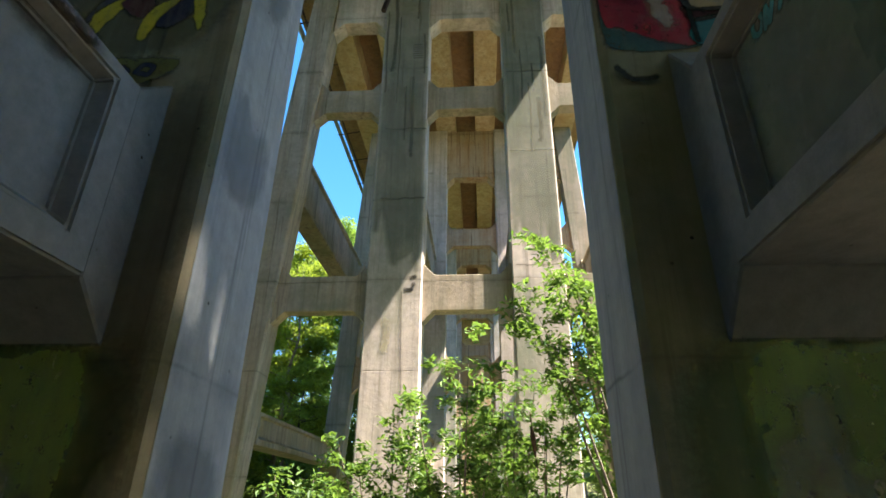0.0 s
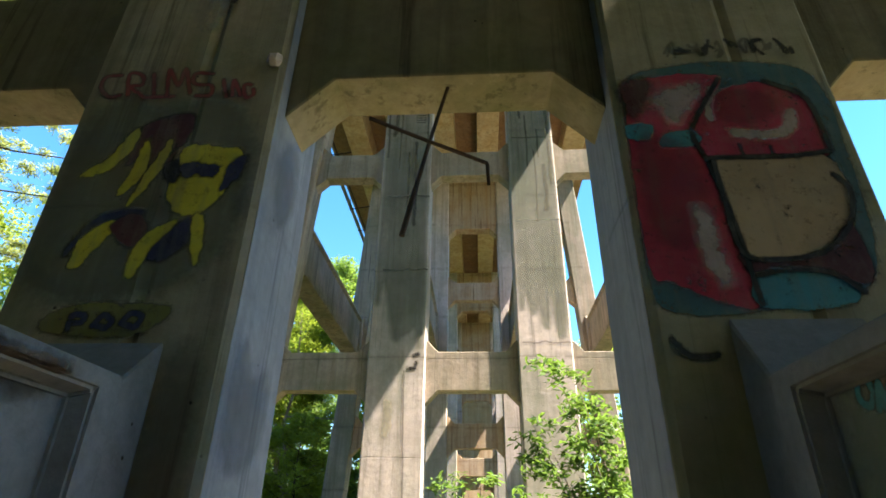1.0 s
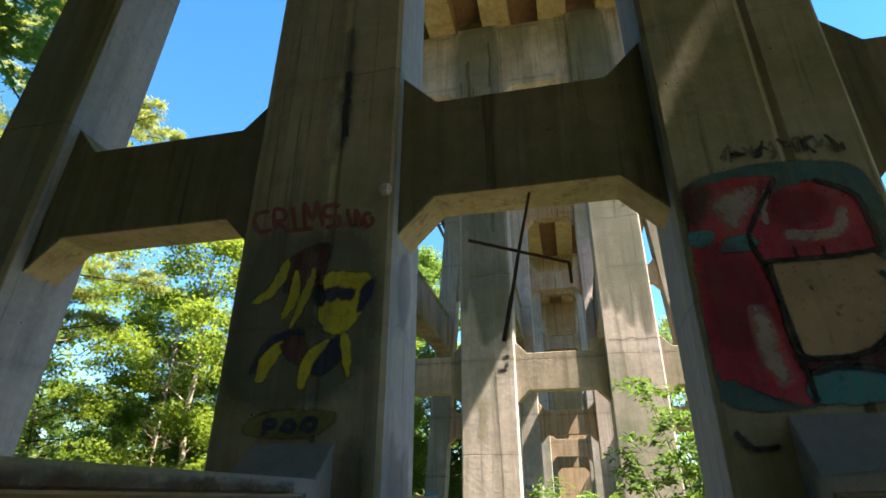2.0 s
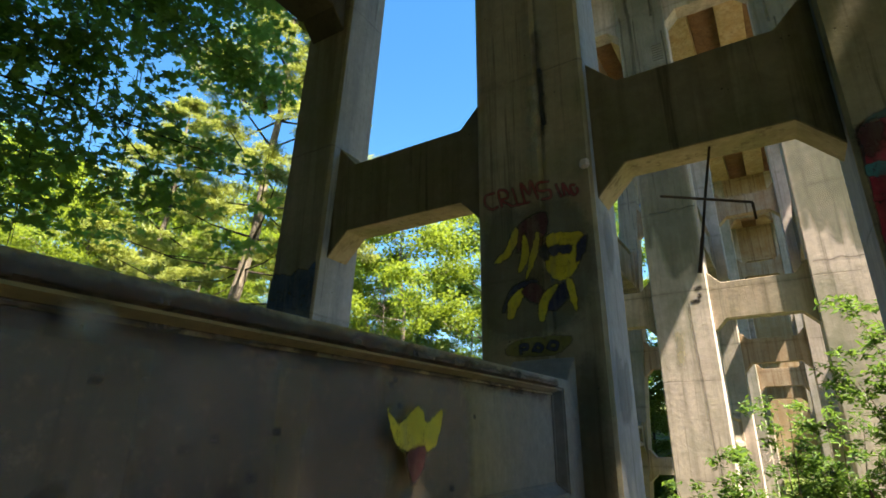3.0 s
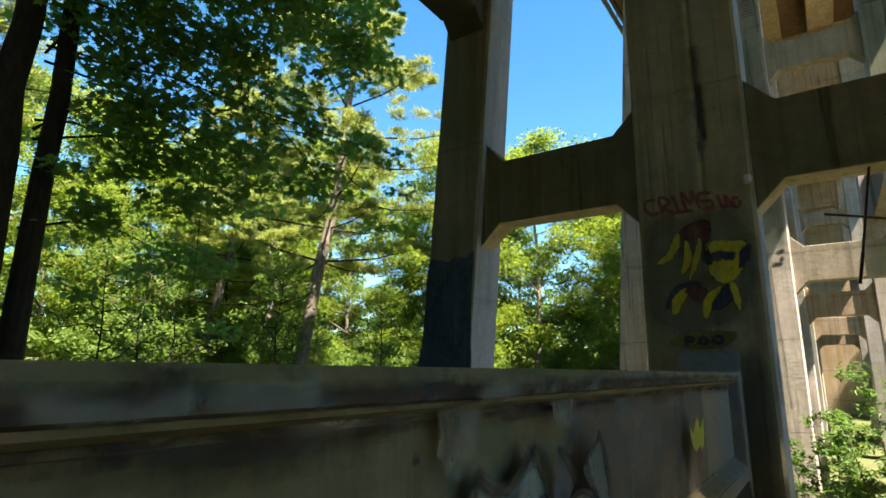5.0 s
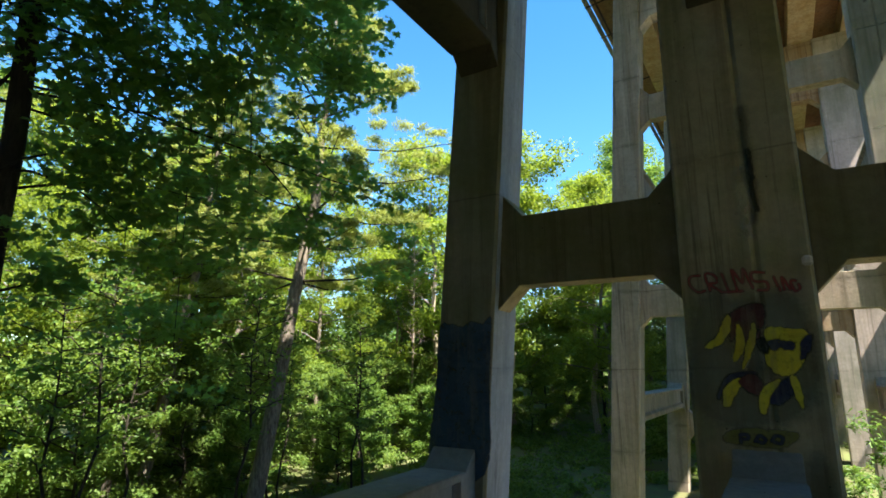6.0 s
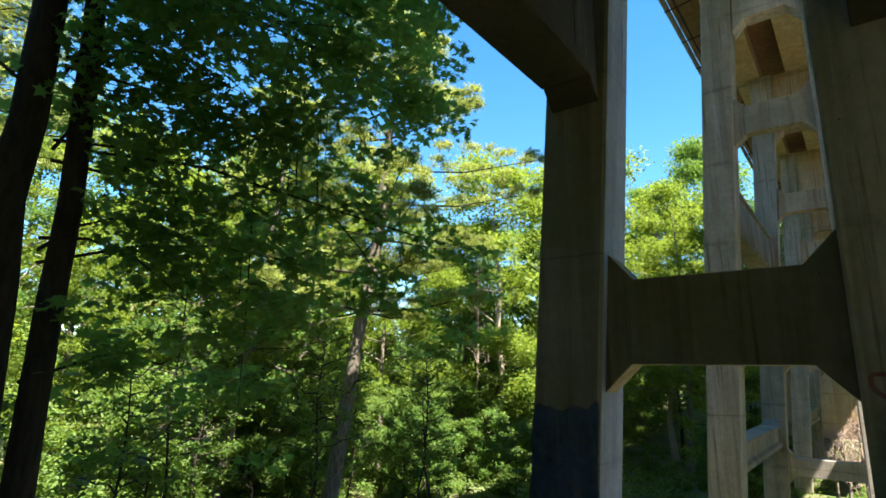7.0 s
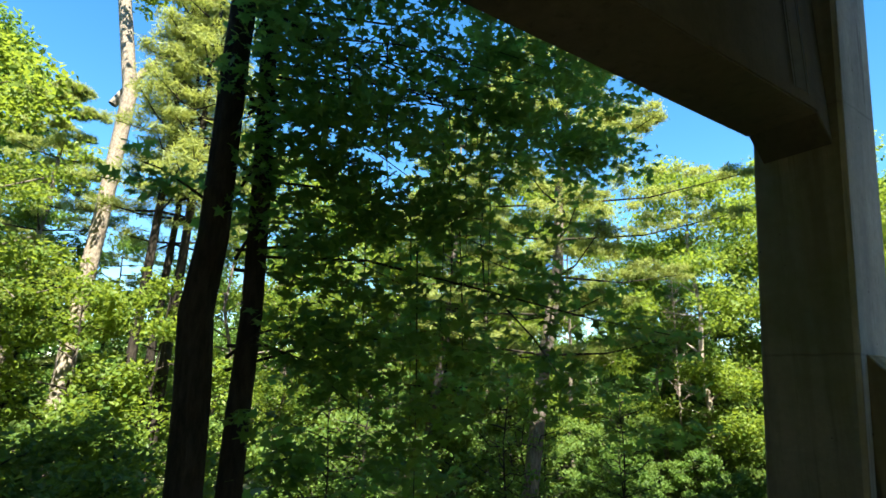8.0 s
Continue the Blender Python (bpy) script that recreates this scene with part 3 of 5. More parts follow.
# the maple with two trunks beside the girders, dark against the light
def near_maple():
    rng = np.random.default_rng(11)
    e = new("maple_tree")
    one = [(-11.0, -2.12, -0.4), (-11.0, -2.2, 3.5), (-11.0, -2.25, 5.6), (-11.0, -2.31, 7.1), (-11.0, -2.40, 8.15), (-11.0, -2.31, 9.2), (-11.0, -2.32, 10.4), (-11.0, -2.33, 11.7), (-10.95, -2.32, 13.2), (-10.9, -2.4, 16.5), (-10.8, -2.4, 19.0)]
    two = [(-11.0, -1.66, -0.4), (-11.0, -1.71, 3.5), (-11.0, -1.73, 5.6), (-11.0, -1.73, 6.9), (-11.0, -1.70, 8.2), (-11.0, -1.77, 10.3), (-11.0, -1.90, 12.5), (-11.2, -1.9, 15.0), (-11.4, -1.5, 18.0)]
    vs, fs = tube(one, [0.29, 0.25, 0.225, 0.225, 0.22, 0.20, 0.19, 0.185, 0.18, 0.12, 0.04], 10)
    raw_part("trunk", vs, fs, BARK_DARK, e, smooth=True)
    vs, fs = tube(two, [0.23, 0.19, 0.165, 0.155, 0.145, 0.135, 0.12, 0.09, 0.03], 10)
    raw_part("trunk", vs, fs, BARK_DARK, e, smooth=True)
    centres, radii = [], []
    for i in range(132):
        z = 5.7 + 12.1 * ((i * 0.618) % 1.0) ** 0.8
        base = Vector((-11.1, -1.72 - 0.03 * z, z + 0.3))
        dx, dy = rng.uniform(-0.6, 3.0), rng.uniform(0.3, 5.2) if z < 10 else rng.uniform(0.0, 7.4)
        if i % 4 == 1:
            dx, dy = rng.uniform(-0.4, 1.8), rng.uniform(-0.3, 2.2)
        tip = base + Vector((dx, dy, rng.uniform(-1.1, 0.7)))
        if i % 10 == 2:  # long low boughs towards the viaduct
            base.z = rng.uniform(6.8, 9.0)
            tip = Vector((rng.uniform(-9.4, -7.6), rng.uniform(1.2, 4.2), base.z - rng.uniform(0.3, 1.4)))
        mid = base.lerp(tip, 0.5) + Vector((0, 0, 0.35))
        v, q = tube([base, base.lerp(mid, 0.5) + Vector((0, 0, 0.1)), mid, tip], [0.026, 0.019, 0.012, 0.004], 5)
        if i % 5 == 0:
            raw_part("limb", v, q, BARK_DARK, e)
        for q in (0.45, 0.62, 0.8, 1.0):
            c = mid.lerp(tip, (q - 0.45) / 0.55) + Vector(rng.normal(size=3) * 0.3)
            centres.append(tuple(c))
            radii.append((0.30 + 0.42 * rng.random()) * (0.55 if i % 10 == 2 else 1.0))
    for i in range(46):  # high boughs that hang towards the viaduct
        base = Vector((-11.1, -1.9, rng.uniform(10.5, 13.0)))
        tip = Vector((rng.uniform(-10.9, -9.6), rng.uniform(1.3, 5.4), rng.uniform(11.2, 14.6)))
        mid = base.lerp(tip, 0.5) + Vector((0, 0, 0.3))
        v, q = tube([base, mid, tip], [0.024, 0.014, 0.004], 5)
        if i % 4 == 0:
            raw_part("limb", v, q, BARK_DARK, e)
        for f in (0.7, 1.0):
            centres.append(tuple(mid.lerp(tip, f) + Vector(rng.normal(size=3) * 0.3)))
            radii.append(0.38 + 0.37 * rng.random())
    for i in range(14):
        x, y, z = rng.uniform(-10.9, -9.8), rng.uniform(-0.6, 2.4), rng.uniform(9.0, 13.5)
        drop = rng.uniform(1.5, 4.0)
        v, q = tube([(x, y, z), (x + 0.05, y + 0.05, z - 0.5 * drop), (x + rng.normal() * 0.08, y + 0.1, z - drop)], [0.012, 0.009, 0.005], 5)
        raw_part("twig", v, q, BARK_DARK, e)
        for f in (0.3, 0.6, 0.9):
            centres.append((x, y, z - f * drop))
            radii.append(0.22)
    # a bent limb off the thinner trunk, a leafy twig off the thicker one, and a long bough towards the viaduct
    for pts, radius, tuft in (([(-11.0, -1.9, 11.8), (-10.8, -1.55, 12.4), (-10.6, -0.75, 12.25), (-10.5, 0.1, 11.7), (-10.4, 0.5, 11.2)], 0.045, 0.35),
                              ([(-10.6, -0.75, 12.25), (-10.6, -0.7, 11.6), (-10.6, -0.85, 10.9)], 0.02, 0.2),
                              ([(-11.0, -2.35, 9.6), (-11.0, -2.7, 9.8), (-10.95, -3.05, 9.95), (-10.95, -3.3, 10.0)], 0.025, 0.33),
                              ([(-11.0, -1.7, 9.0), (-10.2, -0.4, 9.0), (-9.2, 1.0, 8.6), (-8.3, 2.0, 8.25), (-7.6, 2.65, 8.05)], 0.024, 0.42),
                              ([(-9.2, 1.0, 8.6), (-8.9, 1.5, 8.0), (-8.8, 1.9, 7.5)], 0.015, 0.38)):
        v, q = tube(pts, np.linspace(radius, 0.007, len(pts)).tolist(), 6)
        raw_part("limb", v, q, BARK_DARK, e)
        for a, b in zip(pts[1:], pts[2:]):
            for f in (0.2, 0.6, 1.0):
                centres.append(tuple(Vector(a).lerp(Vector(b), f) + Vector(rng.normal(size=3) * 0.12)))
                radii.append(tuft * (0.7 + 0.5 * rng.random()))
    vs, fs = leaf_cloud(rng, centres, radii, 21500, 0.165, MAPLE, 0.55, 0.5)
    raw_part("crown", vs, fs, MAPLE_LEAF, e)
    tagged(e, "double-trunked maple in shade with dark drooping leaves", "tree")


near_maple()
p = put(pine(21, 25.0, 0.31, 5.6, lean=(0.3, 2.75), needles=70000), -18.1, 9.05)
tagged(p, "tall sunlit pine with yellow-green needles and bare lower trunk", "tree", "pines of the wood")
again(p, -34.5, -7.0, 63, 0.9)
again(p, -25.5, 9.6, 8, 0.86)
# three dark stems close together behind the maple, bare below
q = put(pine(22, 24.0, 0.21, 3.2, lean=(0.4, 0.5), start=0.55, needles=16000, bark=BARK_DARK), -24.2, -2.3)
tagged(q, "tall pine with a dark bare stem and high feathery crown", "tree", "pines of the wood")
for x, y, turn, size in ((-24.6, -1.75, 25, 0.93), (-23.9, -1.25, -20, 1.04)):
    again(q, x, y, turn, size)

protos = [broadleaf(31, 15, 3.8, 0.16, 21000, 0.145, WOOD_LEAF, BARK_DARK, 0.25),
          broadleaf(32, 18, 4.4, 0.20, 23000, 0.15, LIME_LEAF, BARK_PINE, 0.28),
          broadleaf(33, 10, 2.6, 0.09, 10500, 0.13, LIME_LEAF, BARK_DARK, 0.2),
          broadleaf(34, 4.5, 1.9, 0.04, 8000, 0.13, WOOD_LEAF, BARK_DARK, 0.1),
          broadleaf(35, 28, 5.6, 0.30, 30000, 0.25, WOOD_LEAF, BARK_PINE, 0.2, puff=1.55),
          broadleaf(36, 25, 5.2, 0.28, 28000, 0.24, LIME_LEAF, BARK_PALE, 0.2, puff=1.55),
          broadleaf(39, 6.5, 2.9, 0.06, 11500, 0.15, THICKET_LEAF, BARK_DARK, 0.03),
          broadleaf(40, 8.5, 1.5, 0.06, 1300, 0.13, WOOD_LEAF, BARK_DARK, 0.42, lean=(0.4, 0.2))]
LABELS = ["green broadleaf woodland tree in dappled light", "sunlit broadleaf tree with lime-green leaves", "slender young woodland tree with bright leaves",
          "low bushy shrub on the forest floor", "high broadleaf tree rising above the wood", "high sunlit tree of the wooded slope", "dense thicket of young broadleaf growth", "slender dark-stemmed sapling with a thin crown"]
for q, l in zip(protos, LABELS):
    tagged(q, l, "tree", "trees of the wood")
SPOTS = [(5, -34, 18), (3, -26, -3), (3, -23, 1), (3, -27, 12),
         (1, -30, 5), (1, -27, 9), (1, -28, 16), (1, -29, 2), (0, -30, 14), (1, -29.5, 24), (2, -19, -8), (1, -28, -9), (2, -22, -9),
         (3, -22, 12), (3, -18, 22), (3, -24, 20), (3, -25, 5), (3, -21, -4),
         (5, -36, 10), (4, -40, 20), (5, -34, 26), (4, -30, 34), (5, -24, 30), (4, -46, -12), (5, -40, -22), (4, -50, 8), (5, -22, 40), (4, -27, 46), (5, -16, 44), (4, -14, 54), (5, -36, 42), (4, -20, 60), (5, -9, 62), (4, -48, 34), (1, -22, -9.6), (0, -16, 46), (4, -31, 44), (6, -24, 34), (0, -27, 36), (4, -42, -9.5), (0, -34, -11), (4, -44, 14), (0, -38, -6), (5, -40, -15),
         (3, -9.5, 30), (2, -11, 34), (3, -10, 40), (6, -11, 50), (0, -12.5, 57), (0, -9, 67), (4, 0, 66), (5, 6, 70), (3, 9, 16), (2, 11, 24), (5, 15, 34), (4, 18, 46), (5, 12, 56)]
rng = random.Random(5)
# thickets that close the wood down to the ground
SPOTS += [(6, -33 + 2.5 * math.sin(1.7 * y), y) for y in range(-24, 60, 4)] + [(6, -25.0 + 1.6 * math.sin(2.3 * y), y) for y in range(-14, 40, 5)]
# bright growth beyond the shadow of the deck, seen between the bents
SPOTS += [(3, -22, 19.5), (3, -24.5, 22.5), (3, -20.8, 16.5), (3, -26.5, 25.5), (3, -23, 27), (6, -21.5, 52), (6, -23, 58), (6, -24.5, 66), (2, -22.5, 56), (2, -24, 63), (1, -25, 70), (6, -20.5, 40), (2, -21.5, 46)]
SPOTS += [(0, -39 + 2.0 * math.sin(1.1 * y), y) for y in range(-22, 50, 5)]
# a bright tree beyond the maple, undergrowth in the shadow of the deck, slender stems between
SPOTS += [(1, -20.6, -9.0), (6, -16.5, -9.6), (6, -15.8, -4.6), (6, -17.8, -2.6), (2, -21.0, -3.6), (2, -21.5, -1.4)]
SPOTS += [(7, -17.5 - 1.4 * (k % 3) - 0.4 * math.sin(3.1 * k), 2.5 + 1.9 * k + 0.5 * math.sin(5.3 * k)) for k in range(8)]
used = set()
for k, x, y in SPOTS:
    own = random.Random(int(x * 131 + y * 17))
    turn, size = own.uniform(0, 360), own.uniform(0.88, 1.15)
    if x < -25 and 0.5 < y < 22 and k in (0, 1, 4, 5):  # lower growth behind the maple, with sky above it
        size *= 0.82 if y < 6 else 0.95
    if x < -24 and 30 < y < 50 and k in (4, 5):
        size *= 0.75
    if k not in used:
        used.add(k)
        put(protos[k], x, y, turn, size)
    else:
        again(protos[k], x, y, turn, size)

pale = broadleaf(38, 34, 4.0, 0.33, 7000, 0.22, LIME_LEAF, BARK_PALE, 0.74, lean=(0.3, 0.1), taper=0.05)
vs, fs = tube([(0.05, 0.1, 17.9), (0.05, 0.75, 19.3), (0.05, 1.75, 20.9), (0.1, 3.6, 23.5), (0.1, 4.6, 25.4)], [0.17, 0.15, 0.13, 0.10, 0.04], 7)
raw_part("limb", vs, fs, BARK_PALE, pale, smooth=True)
tagged(put(pale, -27, -3.9, 0, 1.0), "tall pale-barked tree with a high thin crown", "tree", "trees of the wood")

# tall trees on the sunny side that shade the first bents
shade = broadleaf(37, 30, 4.2, 0.34, 10500, 0.34, WOOD_LEAF, BARK_PINE, 0.40)
tagged(shade, "very tall broadleaf tree with a high crown beside the viaduct", "tree", "trees of the wood")
shades = [put(shade, 10.2, 0.4, 20, 1.0)]
for x, y, z in ((10.0, -3.2, 1.06), (10.4, -7.6, 0.98), (10.0, -11.8, 1.0), (14.0, -1.6, 1.1), (14.2, -5.8, 1.05), (14.0, -10.0, 1.1), (18.0, -9.0, 1.0)):
    shades.append(again(shade, x, y, 37 * x + 53 * y, z))
# gaps in these crowns, through which the sun reaches girder and column: the place there and the half width
GAPS = [(-2.08, -2.99, 3.18, 0.08), (-2.05, -3.00, 2.96, 0.13), (-2.05, -3.66, 2.88, 0.08), (-1.69, 2.68, 3.30, 0.05), (-1.69, 2.65, 3.02, 0.07), (-1.69, 2.6, 2.16, 0.14), (-2.06, -1.03, 3.14, 0.04), (-2.06, -1.0, 3.0, 0.07), (-2.06, -0.09, 3.11, 0.04), (-2.06, -0.05, 2.98, 0.07), (0.70, 2.57, 7.06, 0.08), (0.80, 2.57, 7.20, 0.085), (0.90, 2.57, 7.34, 0.085), (1.00, 2.57, 7.48, 0.085), (1.09, 2.57, 7.60, 0.08)]


def open_gaps(tree):
    crown = next(o for o in tree.children if o.name.startswith("crown"))
    m = np.array(tree.matrix_basis)
    me = crown.data
    co = np.empty(len(me.vertices) * 3)
    me.vertices.foreach_get("co", co)
    co = co.reshape(-1, 3)
    mid = co.reshape(-1, 4, 3).mean(axis=1) @ m[:3, :3].T + m[:3, 3]
    keep = np.ones(len(mid), bool)
    u = np.array(SUN_TO)
    for x, y, z, r in GAPS:
        d = mid - np.array((x, y, z))
        keep &= np.linalg.norm(d - np.outer(d @ u, u), axis=1) > r + 0.07
    left = co.reshape(-1, 4, 3)[keep]
    fresh = bpy.data.meshes.new("crown")
    fresh.from_pydata(left.reshape(-1, 3).tolist(), [], np.arange(len(left) * 4).reshape(-1, 4).tolist())
    fresh.materials.append(me.materials[0])
    crown.data = fresh


for tree in shades:
    open_gaps(tree)
again(protos[1], -13.5, 38, 40, 1.12)
# rows on the sunny side, added to keep low sky light off the far bents
for i, y in enumerate(range(10, 62, 5)):
    again(protos[0], 19.0 + 2.0 * math.sin(1.9 * y), y, 47 * i, 0.82)
    again(protos[6], 14.5 + 1.5 * math.sin(2.7 * y), y + 2.5, 71 * i, 1.0)
    again(protos[4], 32.0 + 3.0 * math.sin(1.3 * y), y, 31 * i, 0.75)
# unseen woods behind, at the foot of the bank, added to block sky light
for k, x, y in ((1, -12.5, -13.5), (0, -16, -12), (4, -15, -17), (0, -20, -13.5), (0, 14, -13)):
    again(protos[k], x, y, rng.uniform(0, 360), rng.uniform(0.9, 1.2))


# the wooded slopes that close the view
def far_woods():
    r = np.random.default_rng(77)
    centres, radii = [], []
    for k in range(520):
        a = math.radians(r.uniform(60, 200))
        d = r.uniform(62, 95)
        x, y = d * math.cos(a) - 2.0, d * math.sin(a)
        if abs(x) < 14 and y > 0:
            continue
        h = ground_height(x, y)
        tall = r.uniform(9, 17)
        for f in (0.25, 0.5, 0.72, 0.9):
            w = tall * 0.22 * (1.25 - f)
            centres.append((x + r.normal() * w * 0.6, y + r.normal() * w * 0.6, h + f * tall))
            radii.append(w * (0.9 + 0.5 * r.random()))
    vs, fs = leaf_cloud(r, centres, radii, 60000, 0.75, QUAD_LEAF, 0.8, 0.75)
    tagged(raw_part("far_woods", vs, fs, WOOD_LEAF), "distant green wooded slope closing the valley", "woods", kind="stuff")


far_woods()


def undergrowth():
    """Low leafy growth over the forest floor, thinner under the deck."""
    r = np.random.default_rng(83)
    centres, radii = [], []
    for k in range(5200):
        x, y = r.uniform(-38, 3), r.uniform(-12, 54)
        if x > -9 and y < 16 or x > -7 and r.random() < 0.4:
            continue
        if noise.noise(Vector((x * 0.22, y * 0.22, 1.5))) < -0.18:
            continue
        tall = 0.25 + 0.5 * r.random() ** 2
        centres.append((x, y, ground_height(x, y) + 0.45 * tall))
        radii.append(tall)
    vs, fs = leaf_cloud(r, centres, radii, 110000, 0.17, QUAD_LEAF, 0.7, 0.55)
    tagged(raw_part("undergrowth", vs, fs, THICKET_LEAF), "low green undergrowth covering the forest floor", "undergrowth", kind="stuff")


undergrowth()


def dead_tree(seed, height):
    """A dead sapling: bare grey-pink branches that fork into fine twigs."""
    r = np.random.default_rng(seed)
    e = new("dead_tree")
    v, q = tube([(0, 0, -0.3), (0.1, 0.05, height * 0.5), (0.0, 0.2, height)], [0.10, 0.07, 0.02], 7)
    raw_part("trunk", v, q, BARK_PALE, e, smooth=True)
    for i in range(26):
        f = 0.45 + 0.54 * i / 25
        a = i * 2.4
        base = Vector((0.1 * math.sin(math.pi * f), 0.2 * f * f, height * f))
        tip = base + Vector((math.cos(a), math.sin(a), 0.55)) * r.uniform(0.9, 2.1) * (1.25 - f)
        runs = [tube(wobble_path(r, base, tip, 3, 0.05), [0.03, 0.02, 0.013, 0.005], 5)]
        for k in range(12):
            s0 = base.lerp(tip, r.uniform(0.2, 1.0))
            runs.append(tube([s0, s0 + Vector(r.normal(size=3) * 0.28) + Vector((0, 0, 0.2))], [0.011, 0.004], 4))
        raw_part("branch", *join_tubes(runs), BARK_DEAD, e)
    return e


tagged(put(dead_tree(91, 15.5), -25.5, 29.5), "bare dead tree with grey-pink twigs among green trees", "tree")
bush = put(dead_tree(92, 4.2), -4.4, 28.2)
tagged(bush, "bare dead bush with pinkish twigs beside the far bent", "bush", "dead bushes")
for x, y, turn, size in ((-3.6, 29.6, 130, 1.1), (-4.9, 30.2, 250, 0.95), (-2.9, 31.5, 40, 1.2)):
    again(bush, x, y, turn, size)


def sapling(seed, height, spread, count, stems=6, low=0.2, toward=(0.0, 0.0)):
    """A many-stemmed young tree with arching shoots and drooping leaf sprays."""
    rng = np.random.default_rng(seed)
    e = new("sapling")
    centres, radii = [], []
    for s in range(stems):
        ang = s * 2.4 + rng.random()
        reach = spread * (0.35 + 0.75 * rng.random())
        top = Vector((math.cos(ang) * reach + toward[0], math.sin(ang) * reach + toward[1], height * (0.62 + 0.38 * rng.random())))
        path = [Vector((0.08 * math.cos(ang), 0.08 * math.sin(ang), -0.3)).lerp(top, f) + Vector((0, 0, 0.22 * height * math.sin(math.pi * f) * 0.4)) for f in (0, 0.2, 0.4, 0.6, 0.8, 1)]
        v, q = tube(path, [0.028, 0.024, 0.02, 0.014, 0.009, 0.004], 5)
        raw_part("stem", v, q, BARK_PINE, e)
        for i in range(10):
            f = low + (0.99 - low) * i / 9
            k = min(4, int(f * 5))
            base = path[k].lerp(path[k + 1], f * 5 - k)
            tip = base + Vector((rng.normal() * spread * 0.42, rng.normal() * spread * 0.42, 0.05 + 0.25 * rng.random()))
            for q in (0.35, 0.65, 0.9, 1.1):
                c = base.lerp(tip, q)
                c.z -= 0.12 * q * q
                centres.append(tuple(c))
                radii.append(0.10 + 0.12 * rng.random())
    vs, fs = leaf_cloud(rng, centres, radii, count, 0.115, LANCE_LEAF, 0.5)
    raw_part("leaves", vs, fs, BUSH_LEAF, e)
    return e


for i, (x, y, h, w, n, low, tx) in enumerate([(-0.5, 8.4, 4.1, 0.85, 4200, 0.3, 0.0), (0.6, 8.8, 3.7, 0.8, 3600, 0.3, 0.0), (-1.5, 8.9, 3.4, 0.8, 3000, 0.3, 0.0), (1.95, 7.4, 6.1, 0.55, 2800, 0.60, -1.15),
                                          (1.9, 8.2, 5.5, 0.5, 2300, 0.5, -0.1), (-2.7, 8.6, 2.6, 0.55, 1300, 0.3, 0.0), (0.2, 9.6, 4.3, 0.6, 2000, 0.4, 0.0)]):
    t = put(sapling(60 + i, h, w, n, 6, low, (tx, 0.0)), x, y)
    tagged(t, "young box elder with bright green sunlit leaves between the bents", "sapling", "saplings under the viaduct")


# ---- spray paint on the first bent and its girders ----
PAINTS = {"grey_teal": (0.20, 0.215, 0.175), "bone": (0.43, 0.365, 0.325), "tan": (0.42, 0.29, 0.17), "orange": (0.75, 0.13, 0.05), "red": (0.48, 0.06, 0.05), "yellow": (0.66, 0.54, 0.05),
          "maroon": (0.095, 0.028, 0.03), "black": (0.02, 0.018, 0.016), "navy": (0.035, 0.035, 0.075), "olive": (0.20, 0.18, 0.05), "red_dark": (0.26, 0.05, 0.045), "teal_dark": (0.055, 0.13, 0.135),
          "teal": (0.05, 0.22, 0.26), "crimson": (0.42, 0.04, 0.07), "pale": (0.50, 0.40, 0.36), "lichen": (0.17, 0.19, 0.135), "cyan": (0.06, 0.36, 0.48), "lime_wash": (0.48, 0.41, 0.28), "blue_grey": (0.05, 0.075, 0.115),
          "grey_brown": (0.20, 0.165, 0.15), "red_brown": (0.26, 0.12, 0.10), "teal_pale": (0.26, 0.32, 0.26), "soot": (0.045, 0.036, 0.03), "dirt": (0.10, 0.085, 0.045), "mauve_film": (0.26, 0.195, 0.15), "olive_film": (0.20, 0.22, 0.10), "ledge_brown": (0.085, 0.05, 0.03), "chalk": (0.44, 0.385, 0.27), "rust_stain": (0.20, 0.085, 0.035), "moss": (0.13, 0.165, 0.04), "bright_moss": (0.30, 0.36, 0.09), "smoke_blue": (0.10, 0.12, 0.16), "wine": (0.20, 0.03, 0.04)}
PAINT_MATS = {k: paint("spray_" + k, c, 0.5 if k in ("pale", "bone", "grey_teal", "olive", "lime_wash") else 0.3, thick={"soot": 0.5, "dirt": 0.4, "mauve_film": 0.6, "olive_film": 0.5, "ledge_brown": 0.8, "lichen": 0.5, "pale": 0.75, "wine": 0.45, "smoke_blue": 0.32, "chalk": 0.5, "lime_wash": 0.55, "rust_stain": 0.4, "moss": 0.6, "bright_moss": 0.7, "grey_brown": 0.75, "red_brown": 0.7}.get(k, 1.0)) for k, c in PAINTS.items()}
PAINT_MATS["whitewash"] = SKYLIT_SIDE
layer = {}


def smooth_loop(pts, n=4, closed=True):
    out = []
    k = len(pts)
    P = [Vector((*p, 0)) for p in pts]
    for i in range(k if closed else k - 1):
        a, b, c, d = (P[(i - 1) % k], P[i], P[(i + 1) % k], P[(i + 2) % k]) if closed else (P[max(i - 1, 0)], P[i], P[i + 1], P[min(i + 2, k - 1)])
        for j in range(n):
            t = j / n
            q = 0.5 * ((2 * b) + (c - a) * t + (2 * a - 5 * b + 4 * c - d) * t * t + (3 * b - a - 3 * c + d) * t ** 3)
            out.append((q.x, q.y))
    if not closed:
        out.append(tuple(P[-1].xy))
    return out


def next_lift(ob):
    layer[ob.name] = layer.get(ob.name, 0) + 1
    return 0.004 + 0.0006 * layer[ob.name]


